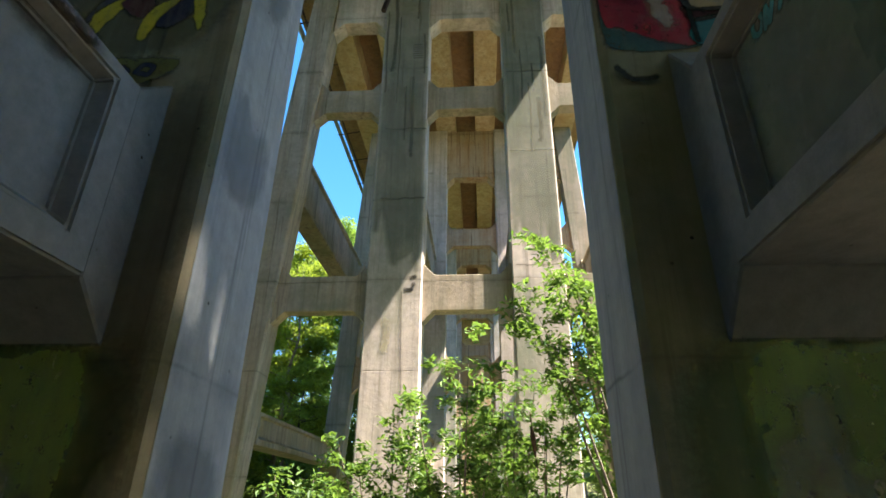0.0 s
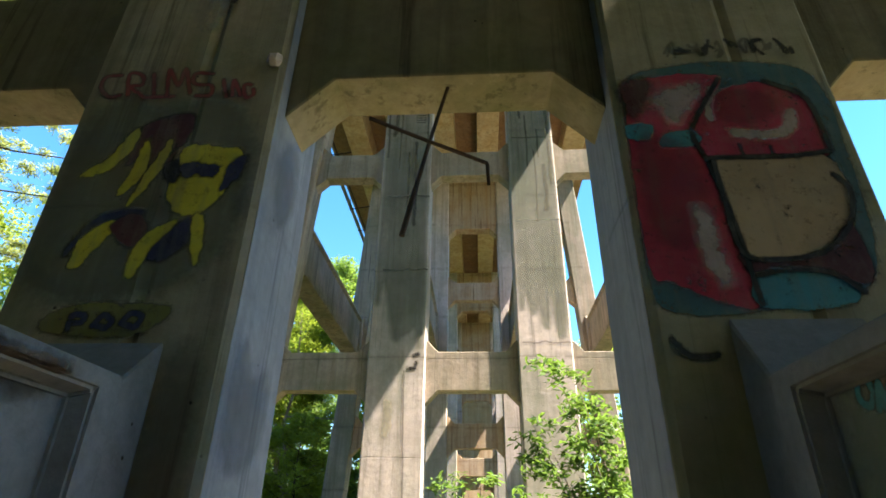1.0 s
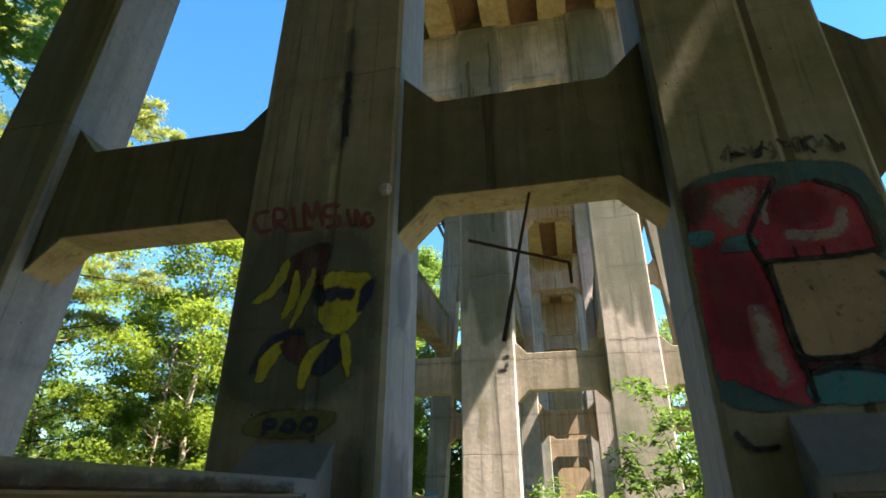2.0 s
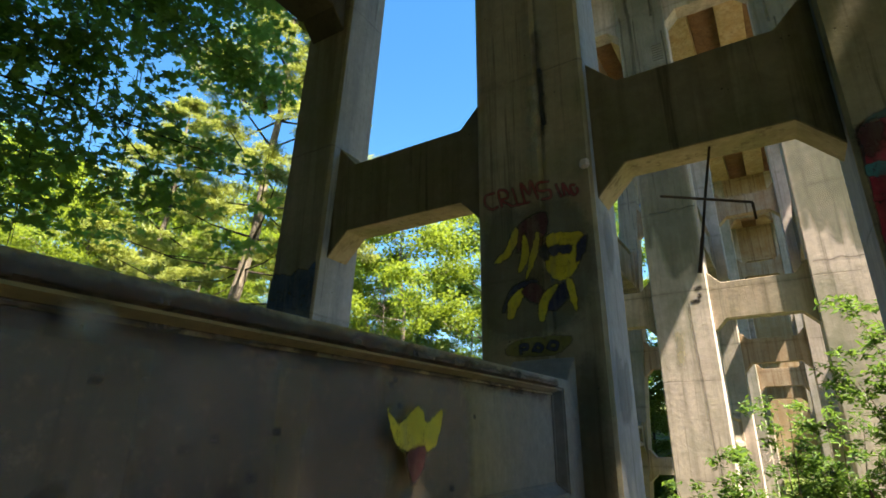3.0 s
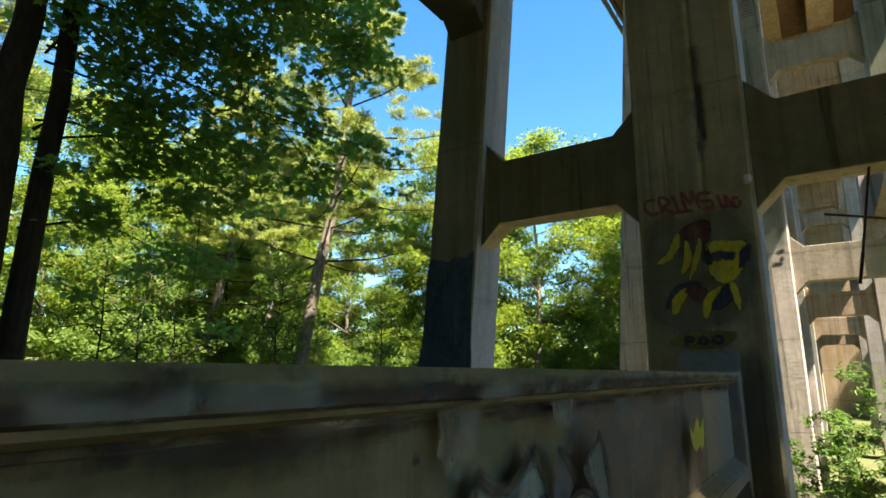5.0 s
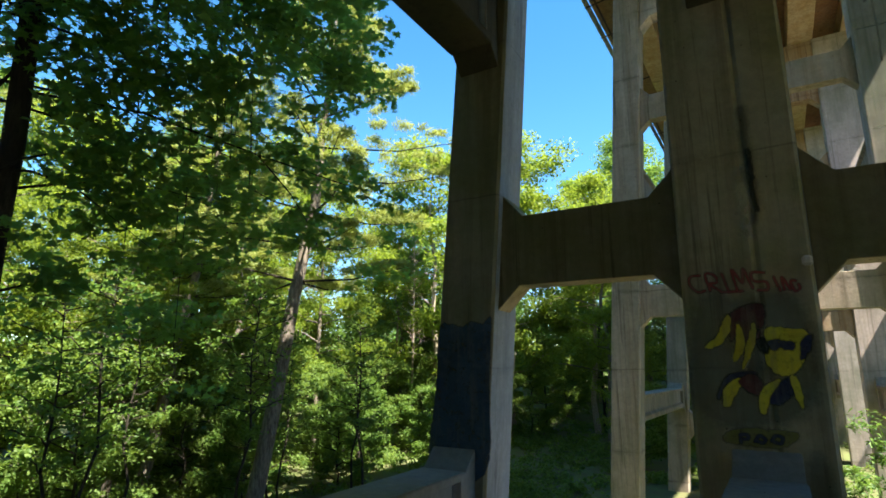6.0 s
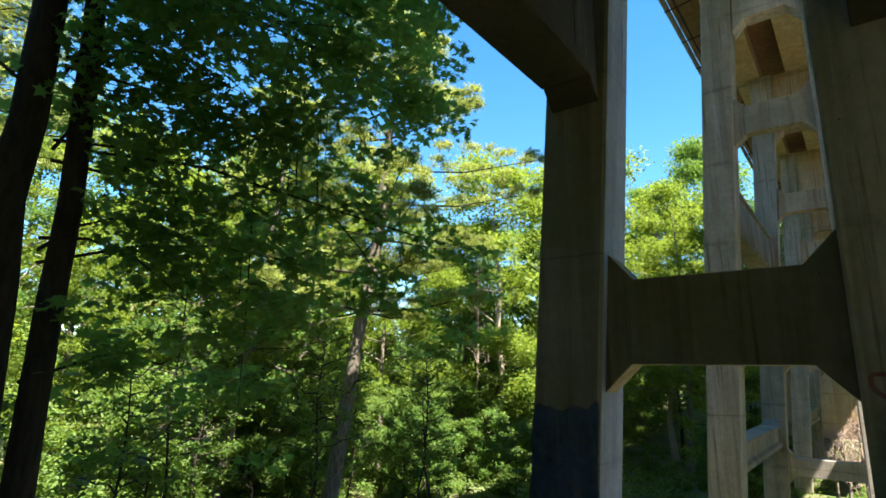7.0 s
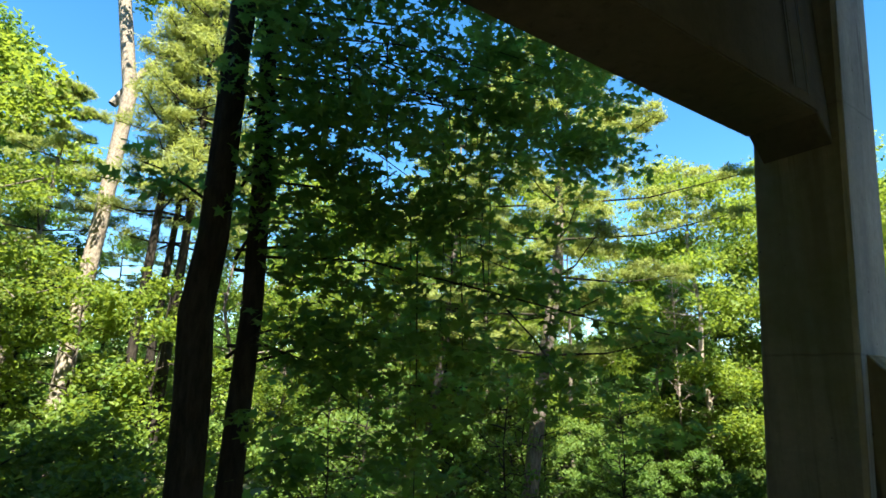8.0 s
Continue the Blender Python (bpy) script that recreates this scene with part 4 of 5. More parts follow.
def seg_dist(P, loop, closed):
    """Distance of points from a line of segments, and whether they lie inside it."""
    L = np.array(loop)
    A, B = (L, np.roll(L, -1, axis=0)) if closed else (L[:-1], L[1:])
    best = np.full(len(P), 9.0)
    inside = np.zeros(len(P), bool)
    for a, b in zip(A, B):
        d = b - a
        t = np.clip(((P - a) @ d) / max(d @ d, 1e-9), 0, 1)
        best = np.minimum(best, np.linalg.norm(P - a - t[:, None] * d, axis=1))
        cross = (a[1] > P[:, 1]) != (b[1] > P[:, 1])
        at = a[0] + (P[:, 1] - a[1]) * d[0] / (d[1] if abs(d[1]) > 1e-9 else 1e-9)
        inside ^= cross & (P[:, 0] < at)
    return best, inside


def sprayed(ob, axis, value, side, colour, line, half, feather, closed):
    """A skin of paint, full inside the line and thinning out over the feather."""
    lift = next_lift(ob)
    if ob is wall_b:
        line = [(float(np.interp(u, ALONG_FROM, ALONG_TO)), w) for u, w in line]
    if ob in (wall_b, wall_c):
        line = [(u, w - FALL * (u - 2.57)) for u, w in line]
    L = np.array(line)
    lo, hi = L.min(axis=0) - half - feather, L.max(axis=0) + half + feather
    step = max(0.012, min(0.03, feather * 0.9, float((hi - lo).max()) / 30))
    us = np.arange(lo[0], hi[0] + step, step)
    ws = np.arange(lo[1], hi[1] + step, step)
    if ob in (wall_b, wall_c):
        ws = np.array(sorted([w for w in ws if min(abs(w - k) for k in (3.01, 3.09, 3.90, 3.93)) > 0.004] + [k for k in (3.01, 3.09, 3.90, 3.93) if ws[0] < k < ws[-1]]))
    U, W = np.meshgrid(us, ws)
    P = np.stack([U.ravel(), W.ravel()], axis=1)
    dist, inside = seg_dist(P, line, closed)
    deep = np.where(inside, dist, -dist) if closed else half - dist
    soft = np.clip(0.5 + deep / (2 * feather), 0, 1)
    n = len(us)
    q = (np.arange(len(ws) - 1)[:, None] * n + np.arange(n - 1)[None, :]).ravel()
    faces = np.stack([q, q + 1, q + n + 1, q + n], axis=1)
    faces = faces[soft[faces].max(axis=1) > 0.01]
    used, back = np.unique(faces, return_inverse=True)
    return paint_on(ob, axis, value, side, lift, P[used], soft[used], back.reshape(-1, 4), colour)


def splash(ob, axis, value, side, colour, pts, feather=0.016):
    """A filled patch of paint with a thin, sprayed rim on a face of ob."""
    r = random.Random(len(pts) + layer.get(ob.name, 0))
    loop = [(u + r.uniform(-0.008, 0.008), w + r.uniform(-0.008, 0.008)) for u, w in smooth_loop(pts, 5)]
    return sprayed(ob, axis, value, side, colour, loop, 0.0, feather * (2.5 if colour in ("chalk", "rust_stain", "moss") else 1.0), True)


def splash_flat(ob, axis, value, side, colour, u0, u1, w0, w1):
    """An even coat of colour over a rectangle of a flat face."""
    lift = next_lift(ob)
    return paint_on(ob, axis, value, side, lift, np.array([(u0, w0), (u1, w0), (u1, w1), (u0, w1)]), np.ones(4), np.array([(0, 1, 2, 3)]), colour)


def stroke(ob, axis, value, side, colour, width, pts, rough=0.15):
    """A sprayed line on a flat face of ob; a rough one wanders and breaks up."""
    r = random.Random(7 + layer.get(ob.name, 0))
    line = [(u + r.uniform(-1, 1) * rough * width * 0.5, w + r.uniform(-1, 1) * rough * width * 0.5) for u, w in smooth_loop(pts, 5, False)]
    return sprayed(ob, axis, value, side, colour, line, width * 0.5, max(0.009, width * (0.3 if rough < 0.5 else 0.6)), False)


def panel_rise(w):
    """How far the girder's face stands out from its recessed panel at height w."""
    return 0.11 * max(0.0, min(1.0, (3.09 - w) / 0.08)) if w < 3.5 else 0.11 * max(0.0, min(1.0, (w - 3.90) / 0.03))


def paint_on(ob, axis, value, side, lift, pts, soft, faces, colour):
    base = ob.parent.location if ob.parent else Vector((0, 0, 0))
    vs = []
    for u, w in pts.tolist():
        d = value + side * (lift + (panel_rise(w) if ob in (wall_b, wall_c) else 0.0))
        if ob in (wall_b, wall_c):
            w += FALL * (u - 2.57)
        vs.append((Vector((d, u, w)) if axis == "x" else Vector((u, d, w))) - base)
    stain = {"soot": "dark sooty stain", "dirt": "thin brown film", "mauve_film": "faded brownish-pink paint film", "olive_film": "olive-green algae film", "ledge_brown": "dark brown seepage stain", "lichen": "grey-green film of lichen and painted shade", "chalk": "pale lime stain", "rust_stain": "brown rust stain", "moss": "green moss film", "bright_moss": "light green moss film", "smoke_blue": "blue-grey smudge", "whitewash": "pale coat painted in for skylight on a column side"}.get(colour)
    o = raw_part("stain" if stain else "paint_patch", vs, faces.tolist(), PAINT_MATS[colour], ob, stain or colour.replace("_", " ") + " spray paint")
    o.data.attributes.new("soft", 'FLOAT', 'POINT').data.foreach_set("value", np.asarray(soft, dtype=np.float32))
    return o


col_a, col_b, col_c = (bents[1][1][k] for k in "abc")
wall_b, wall_c = girders[(0, "b", True)], girders[(0, "c", True)]
WEB_B, WEB_C = -2.1175, 1.045
ALONG_FROM, ALONG_TO = (-8.0, -3.4, -2.98, -2.68, -2.22, -0.3, 0.31, 2.2, 9.0), (-8.0, -3.37, -2.965, -2.77, -2.34, -0.49, 0.04, 2.1, 8.9)
splash(col_a, "y", 2.57, -1, "blue_grey", [(-6.44, 3.7), (-6.44, 4.8), (-6.44, 5.72), (-6.25, 5.80), (-6.05, 5.75), (-5.9, 5.83), (-5.7, 5.78), (-5.57, 5.84), (-5.56, 5.0), (-5.56, 3.7)])
# inward column sides: skylight painted on as a pale coat
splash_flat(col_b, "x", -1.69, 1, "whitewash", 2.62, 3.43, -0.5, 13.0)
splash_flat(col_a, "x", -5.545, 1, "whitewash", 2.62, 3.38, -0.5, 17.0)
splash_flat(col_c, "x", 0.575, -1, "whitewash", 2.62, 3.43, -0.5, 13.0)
for y0, y1 in ((-2.25, -1.2), (-1.4, -0.4), (-0.6, 0.6)):
    splash(wall_b, "x", WEB_B, 1, "mauve_film", [(y0, 3.12), (y1, 3.1), (y1 + 0.1, 3.4), (y1, 3.84), ((y0 + y1) / 2, 3.87), (y0, 3.83), (y0 - 0.08, 3.5)], 0.1)
# stains under the ledge and along the foot of the panel
stain_rng = random.Random(3)


def along(*pts):
    """Points that follow the girder's fall."""
    return [(y, z + FALL * (y - 2.57)) for y, z in pts]


for y0 in (-7.0, -6.1, -5.2, -4.4, -3.6, -2.7, -1.9, -1.0, -0.2, 0.7, 1.4):
    y1 = y0 + stain_rng.uniform(0.6, 1.1)
    stroke(wall_b, "x", WEB_B, 1, "soot", stain_rng.uniform(0.04, 0.08), along((y0, 3.90), ((y0 + y1) / 2, 3.88 + stain_rng.uniform(-0.02, 0.02)), (min(y1, 2.0), 3.90)), 0.6)
for y0, z0, w in ((-6.3, 3.93, 0.02), (-5.2, 3.92, 0.03), (-4.7, 3.93, 0.02), (-4.2, 3.935, 0.025), (-3.3, 3.93, 0.02)):
    stroke(wall_b, "x", WEB_B, 1, "rust_stain", w, along((y0, z0), (y0 + 0.25, z0 - 0.01), (y0 + 0.5, z0 + 0.005), (y0 + 0.75, z0 - 0.005)), 0.7)
for y0, z0 in ((-5.55, 3.90), (-4.95, 3.905), (-4.7, 3.92), (-4.1, 3.90), (-3.9, 3.93), (-2.9, 3.90)):
    stroke(wall_b, "x", WEB_B, 1, "chalk", 0.025, along((y0, z0), (y0 + 0.1, z0 - 0.012), (y0 + 0.22, z0)), 0.6)
for y0, z0 in ((-5.9, 3.45), (-5.3, 3.3), (-4.9, 3.55), (-4.6, 3.25)):
    stroke(wall_b, "x", WEB_B, 1, "rust_stain", 0.05, [(y0, z0), (y0 + 0.3, z0 - 0.01), (y0 + 0.7, z0 + 0.01)], 0.6)
# ragged brown seepage along the ledge, with chalk where it dries
for k in range(13):
    y0 = -7.2 + 0.7 * k
    n = 6
    low = [(y0 + 0.78 * i / n, 3.885 + stain_rng.uniform(-0.035, 0.02)) for i in range(n + 1)]
    high = [(y0 + 0.78 * i / n, 3.95 + stain_rng.uniform(-0.006, 0.01)) for i in range(n, -1, -1)]
    splash(wall_b, "x", WEB_B, 1, "ledge_brown", along(*(low + high)), 0.022)
for y0 in (-6.6, -5.7, -5.35, -4.9, -4.55, -4.3, -4.05, -3.75, -3.1, -2.5, -1.2):
    z0 = 3.925 + stain_rng.uniform(-0.02, 0.03)
    stroke(wall_b, "x", WEB_B, 1, "chalk", stain_rng.uniform(0.018, 0.035), along((y0, z0), (y0 + 0.07, z0 - 0.012), (y0 + stain_rng.uniform(0.1, 0.22), z0 + 0.004)), 0.9)
# lime that has run down from the long crack and from under the ledge
for k in range(24):
    y0 = -4.16 + 0.78 * (k + stain_rng.random()) / 24
    fall = stain_rng.uniform(0.012, 0.035) + (0.07 if -3.92 < y0 < -3.8 else 0.0)
    stroke(wall_b, "x", WEB_B, 1, "lime_wash", stain_rng.uniform(0.004, 0.009), [(y0, 3.485), (y0 + 0.003, 3.485 - 0.5 * fall), (y0, 3.485 - fall)], 0.9)
for y0, fall in ((-3.54, 0.10), (-3.51, 0.15), (-3.485, 0.12), (-3.46, 0.165), (-3.435, 0.07), (-2.66, 0.05), (-2.60, 0.07), (-1.87, 0.05)):
    stroke(wall_b, "x", WEB_B, 1, "lime_wash", 0.016, along((y0, 3.875), (y0 + 0.004, 3.875 - 0.5 * fall), (y0, 3.875 - fall)), 0.9)
splash(wall_b, "x", WEB_B, 1, "grey_brown", [(-3.681, 3.144), (-3.604, 3.188), (-3.577, 3.091), (-3.572, 3.022), (-3.647, 3.027), (-3.679, 3.078)], 0.03)
splash(wall_b, "x", WEB_B, 1, "red_brown", [(-3.575, 3.206), (-3.526, 3.226), (-3.488, 3.199), (-3.477, 3.088), (-3.503, 3.053), (-3.541, 3.063)], 0.03)
splash(wall_b, "x", WEB_B, 1, "grey_teal", [(-3.366, 3.614), (-3.297, 3.581), (-3.226, 3.553), (-3.139, 3.556), (-3.048, 3.602), (-2.977, 3.661), (-2.818, 3.519), (-2.789, 3.488), (-3.005, 3.457), (-3.185, 3.43), (-3.319, 3.425), (-3.409, 3.463), (-3.389, 3.548)])
splash(wall_b, "x", WEB_B, 1, "teal_pale", [(-3.409, 3.463), (-3.322, 3.453), (-3.188, 3.459), (-3.094, 3.483), (-3.045, 3.558), (-2.929, 3.574), (-2.831, 3.511), (-3.014, 3.468), (-3.186, 3.439), (-3.319, 3.428)], 0.03)
splash(wall_b, "x", WEB_B, 1, "grey_brown", [(-3.39, 3.396), (-3.277, 3.395), (-3.18, 3.379), (-3.033, 3.398), (-3.052, 3.435), (-3.185, 3.428), (-3.331, 3.416)], 0.02)
splash(wall_b, "x", WEB_B, 1, "grey_teal", [(-3.388, 3.385), (-3.432, 3.329), (-3.456, 3.219), (-3.467, 3.106), (-3.465, 3.015), (-3.363, 2.984), (-3.343, 3.103), (-3.382, 3.192), (-3.402, 3.311)], 0.03)
splash(wall_b, "x", WEB_B, 1, "bone", [(-3.402, 3.311), (-3.261, 3.363), (-3.122, 3.367), (-3.006, 3.364), (-2.935, 3.259), (-2.822, 3.116), (-2.765, 2.962), (-3.089, 2.995), (-3.222, 2.988), (-3.291, 2.96), (-3.342, 2.997), (-3.349, 3.103), (-3.383, 3.201)])
splash(wall_b, "x", WEB_B, 1, "tan", [(-3.266, 2.943), (-3.194, 2.968), (-3.087, 2.971), (-2.914, 2.949), (-2.765, 2.91), (-2.746, 2.852), (-3.079, 2.877), (-3.261, 2.897)], 0.02)
splash(wall_b, "x", WEB_B, 1, "grey_brown", [(-3.013, 3.394), (-2.865, 3.434), (-2.763, 3.352), (-2.743, 3.164), (-2.805, 3.122), (-2.911, 3.259), (-2.983, 3.342)], 0.025)
splash(wall_b, "x", WEB_B, 1, "grey_brown", [(-3.243, 3.323), (-3.176, 3.356), (-3.155, 3.19), (-3.22, 3.216), (-3.251, 3.268)], 0.012)
splash(wall_b, "x", WEB_B, 1, "tan", [(-3.178, 3.35), (-3.107, 3.362), (-3.04, 3.338), (-3.041, 3.255), (-3.092, 3.191), (-3.155, 3.19), (-3.179, 3.25)])
splash(wall_b, "x", WEB_B, 1, "orange", [(-3.087, 3.355), (-3.044, 3.347), (-3.035, 3.267), (-3.076, 3.217), (-3.073, 3.277)], 0.01)
stroke(wall_b, "x", WEB_B, 1, "soot", 0.055, [(-3.187, 3.163), (-3.185, 3.078), (-3.18, 2.996)])
stroke(wall_b, "x", WEB_B, 1, "teal_pale", 0.01, [(-2.851, 3.427), (-2.775, 3.339), (-2.766, 3.164)])
stroke(wall_b, "x", WEB_B, 1, "teal_pale", 0.014, [(-3.473, 3.02), (-3.409, 3.006), (-3.341, 2.987)])
stroke(wall_b, "x", WEB_B, 1, "black", 0.011, [(-3.288, 3.144), (-3.228, 3.175), (-3.133, 3.179), (-3.027, 3.163)])
stroke(wall_b, "x", WEB_B, 1, "black", 0.02, [(-3.279, 3.38), (-3.207, 3.37), (-3.108, 3.378), (-3.024, 3.399)])
stroke(wall_b, "x", WEB_B, 1, "black", 0.022, [(-2.997, 3.452), (-2.782, 3.469)])
stroke(wall_b, "x", WEB_B, 1, "black", 0.019, [(-3.366, 3.622), (-3.309, 3.573), (-3.225, 3.547), (-3.138, 3.549), (-3.048, 3.6), (-2.971, 3.659)])
stroke(wall_b, "x", WEB_B, 1, "black", 0.014, [(-3.371, 3.607), (-3.389, 3.548), (-3.413, 3.483)])
stroke(wall_b, "x", WEB_B, 1, "black", 0.016, [(-3.41, 3.457), (-3.357, 3.432), (-3.316, 3.419)])
stroke(wall_b, "x", WEB_B, 1, "black", 0.013, [(-2.971, 3.648), (-2.842, 3.53), (-2.754, 3.392), (-2.734, 3.226), (-2.783, 3.113)])
stroke(wall_b, "x", WEB_B, 1, "soot", 0.03, [(-3.422, 3.341), (-3.456, 3.239), (-3.462, 3.106)])
stroke(wall_b, "x", WEB_B, 1, "black", 0.026, [(-3.459, 3.07), (-3.399, 3.099), (-3.356, 3.118)])
stroke(wall_b, "x", WEB_B, 1, "black", 0.014, [(-2.948, 3.146), (-2.858, 3.116), (-2.755, 3.091), (-2.717, 3.018), (-2.591, 2.915)])
stroke(wall_b, "x", WEB_B, 1, "black", 0.016, [(-3.465, 3.01), (-3.385, 2.986), (-3.3, 2.935)])
stroke(wall_b, "x", WEB_B, 1, "black", 0.018, [(-3.267, 2.953), (-3.195, 2.977), (-3.088, 2.979), (-2.915, 2.957), (-2.772, 2.916)])
stroke(wall_b, "x", WEB_B, 1, "black", 0.016, [(-3.721, 3.152), (-3.66, 3.168), (-3.615, 3.203), (-3.573, 3.224)])
stroke(wall_b, "x", WEB_B, 1, "black", 0.028, [(-3.714, 3.144), (-3.7, 3.103), (-3.682, 3.076)])
stroke(wall_b, "x", WEB_B, 1, "soot", 0.02, [(-3.639, 3.08), (-3.617, 3.042), (-3.615, 3.0)])
splash(wall_b, "x", WEB_B, 1, "grey_brown", [(-2.663, 3.639), (-2.602, 3.588), (-2.521, 3.5), (-2.625, 3.418), (-2.65, 3.348), (-2.588, 3.273), (-2.521, 3.173), (-2.485, 3.03), (-2.664, 3.044), (-2.708, 3.176), (-2.743, 3.344), (-2.754, 3.476), (-2.695, 3.586)], 0.03)
splash(wall_b, "x", WEB_B, 1, "grey_teal", [(-2.399, 3.56), (-2.229, 3.625), (-2.198, 3.666), (-2.145, 3.516), (-2.091, 3.353), (-2.079, 3.166), (-2.086, 3.001), (-2.199, 3.009), (-2.233, 3.269), (-2.313, 3.28), (-2.28, 3.383), (-2.338, 3.456)])
splash(wall_b, "x", WEB_B, 1, "teal_pale", [(-2.375, 3.55), (-2.331, 3.583), (-2.297, 3.533), (-2.314, 3.458), (-2.343, 3.495)], 0.02)
splash(wall_b, "x", WEB_B, 1, "bone", [(-2.319, 3.267), (-2.231, 3.256), (-2.207, 3.01), (-2.391, 3.024), (-2.354, 3.147), (-2.358, 3.279)])
splash(wall_b, "x", WEB_B, 1, "grey_teal", [(-2.639, 3.36), (-2.61, 3.408), (-2.485, 3.449), (-2.334, 3.43), (-2.267, 3.403), (-2.318, 3.317), (-2.375, 3.29), (-2.464, 3.311), (-2.541, 3.297), (-2.598, 3.329)])
splash(wall_b, "x", WEB_B, 1, "bone", [(-2.477, 3.352), (-2.387, 3.37), (-2.306, 3.394), (-2.341, 3.316), (-2.376, 3.296), (-2.444, 3.316)], 0.02)
splash(wall_b, "x", WEB_B, 1, "tan", [(-2.498, 3.275), (-2.435, 3.306), (-2.371, 3.266), (-2.346, 3.194), (-2.361, 3.101), (-2.395, 3.046), (-2.441, 3.082), (-2.482, 3.173)])
splash(wall_b, "x", WEB_B, 1, "orange", [(-2.453, 3.288), (-2.436, 3.241), (-2.456, 3.198), (-2.476, 3.229)])
splash(wall_b, "x", WEB_B, 1, "orange", [(-2.38, 3.154), (-2.378, 3.102), (-2.404, 3.067), (-2.41, 3.126)])
stroke(wall_b, "x", WEB_B, 1, "black", 0.018, [(-2.682, 3.635), (-2.617, 3.598), (-2.555, 3.545), (-2.513, 3.495)])
stroke(wall_b, "x", WEB_B, 1, "black", 0.02, [(-2.625, 3.404), (-2.54, 3.447), (-2.457, 3.457), (-2.334, 3.43), (-2.269, 3.399)])
stroke(wall_b, "x", WEB_B, 1, "black", 0.014, [(-2.639, 3.343), (-2.583, 3.316), (-2.526, 3.283)])
stroke(wall_b, "x", WEB_B, 1, "black", 0.034, [(-2.599, 3.323), (-2.541, 3.218), (-2.5, 3.107), (-2.472, 3.03)])
stroke(wall_b, "x", WEB_B, 1, "black", 0.011, [(-2.526, 3.283), (-2.464, 3.311), (-2.391, 3.302), (-2.353, 3.26)])
stroke(wall_b, "x", WEB_B, 1, "black", 0.013, [(-2.264, 3.384), (-2.318, 3.317), (-2.347, 3.267), (-2.343, 3.17), (-2.37, 3.078), (-2.391, 3.024)])
stroke(wall_b, "x", WEB_B, 1, "black", 0.013, [(-2.385, 3.566), (-2.343, 3.495), (-2.276, 3.411)])
stroke(wall_b, "x", WEB_B, 1, "black", 0.015, [(-2.421, 3.564), (-2.326, 3.597), (-2.211, 3.657)])
stroke(wall_b, "x", WEB_B, 1, "black", 0.024, [(-2.224, 3.669), (-2.148, 3.572), (-2.084, 3.381), (-2.05, 3.165), (-2.078, 3.0)])
stroke(wall_b, "x", WEB_B, 1, "teal_pale", 0.008, [(-2.159, 3.404), (-2.125, 3.271), (-2.105, 3.166), (-2.123, 3.065)])
stroke(wall_b, "x", WEB_B, 1, "soot", 0.04, [(-1.858, 3.306), (-1.913, 3.247), (-1.865, 3.162)])
splash(wall_b, "x", WEB_B, 1, "red_brown", [(-1.997, 3.059), (-1.88, 3.107), (-1.804, 3.161), (-1.773, 3.047), (-1.868, 2.984)], 0.04)
splash(wall_b, "x", WEB_B, 1, "red", [(-2.14, 2.99), (-2.01, 2.99), (-1.88, 2.92), (-1.95, 2.88), (-2.11, 2.92)])
splash(wall_b, "x", WEB_B, 1, "yellow", [(-0.3, 3.6), (-0.18, 3.52), (0.03, 3.63), (0.12, 3.54), (0.31, 3.62), (0.23, 3.43), (0.01, 3.39), (-0.2, 3.44)])
splash(wall_b, "x", WEB_B, 1, "maroon", [(-0.09, 3.39), (0.12, 3.4), (-0.0, 3.24)])
stroke(wall_b, "x", WEB_B, 1, "soot", 0.06, [(-1.24, 3.25), (-1.55, 3.03)])
stroke(wall_b, "x", WEB_B, 1, "soot", 0.05, [(-1.53, 3.23), (-1.8, 3.05)])
stroke(wall_b, "x", WEB_B, 1, "soot", 0.05, [(-1.75, 3.21), (-2.0, 3.01)])
splash(wall_b, "x", WEB_B, 1, "chalk", [(-3.57, 3.83), (-3.39, 3.86), (-3.43, 3.78), (-3.44, 3.7), (-3.48, 3.7), (-3.51, 3.76)])
splash(wall_b, "x", WEB_B, 1, "chalk", [(-2.71, 3.81), (-2.54, 3.83), (-2.59, 3.75), (-2.66, 3.75)])
splash(wall_b, "x", WEB_B, 1, "chalk", [(-1.92, 3.81), (-1.83, 3.82), (-1.84, 3.76), (-1.9, 3.76)])
splash(wall_b, "x", WEB_B, 1, "chalk", [(-4.17, 3.5), (-4.06, 3.49), (-3.93, 3.48), (-3.92, 3.44), (-4.05, 3.46), (-4.13, 3.48)])
splash(wall_b, "x", WEB_B, 1, "chalk", [(-3.9, 3.48), (-3.75, 3.49), (-3.78, 3.43), (-3.87, 3.4)])
splash(wall_b, "x", WEB_B, 1, "chalk", [(-3.67, 3.48), (-3.46, 3.47), (-3.49, 3.44), (-3.62, 3.44)])
stroke(wall_b, "x", WEB_B, 1, "lime_wash", 0.006, [(-4.18, 3.5), (-4.12, 3.5), (-4.06, 3.49), (-3.96, 3.49), (-3.89, 3.48), (-3.84, 3.47), (-3.79, 3.49), (-3.67, 3.48)])
stroke(wall_b, "x", WEB_B, 1, "lime_wash", 0.005, [(-3.64, 3.47), (-3.58, 3.47), (-3.49, 3.47), (-3.36, 3.47)])
splash(col_b, "y", 2.57, -1, "lichen", [(-2.98, 4.7), (-2.5, 4.55), (-2.0, 4.7), (-1.82, 5.1), (-1.85, 5.7), (-2.1, 6.0), (-2.5, 5.9), (-2.8, 6.0), (-2.98, 5.5)], 0.1)
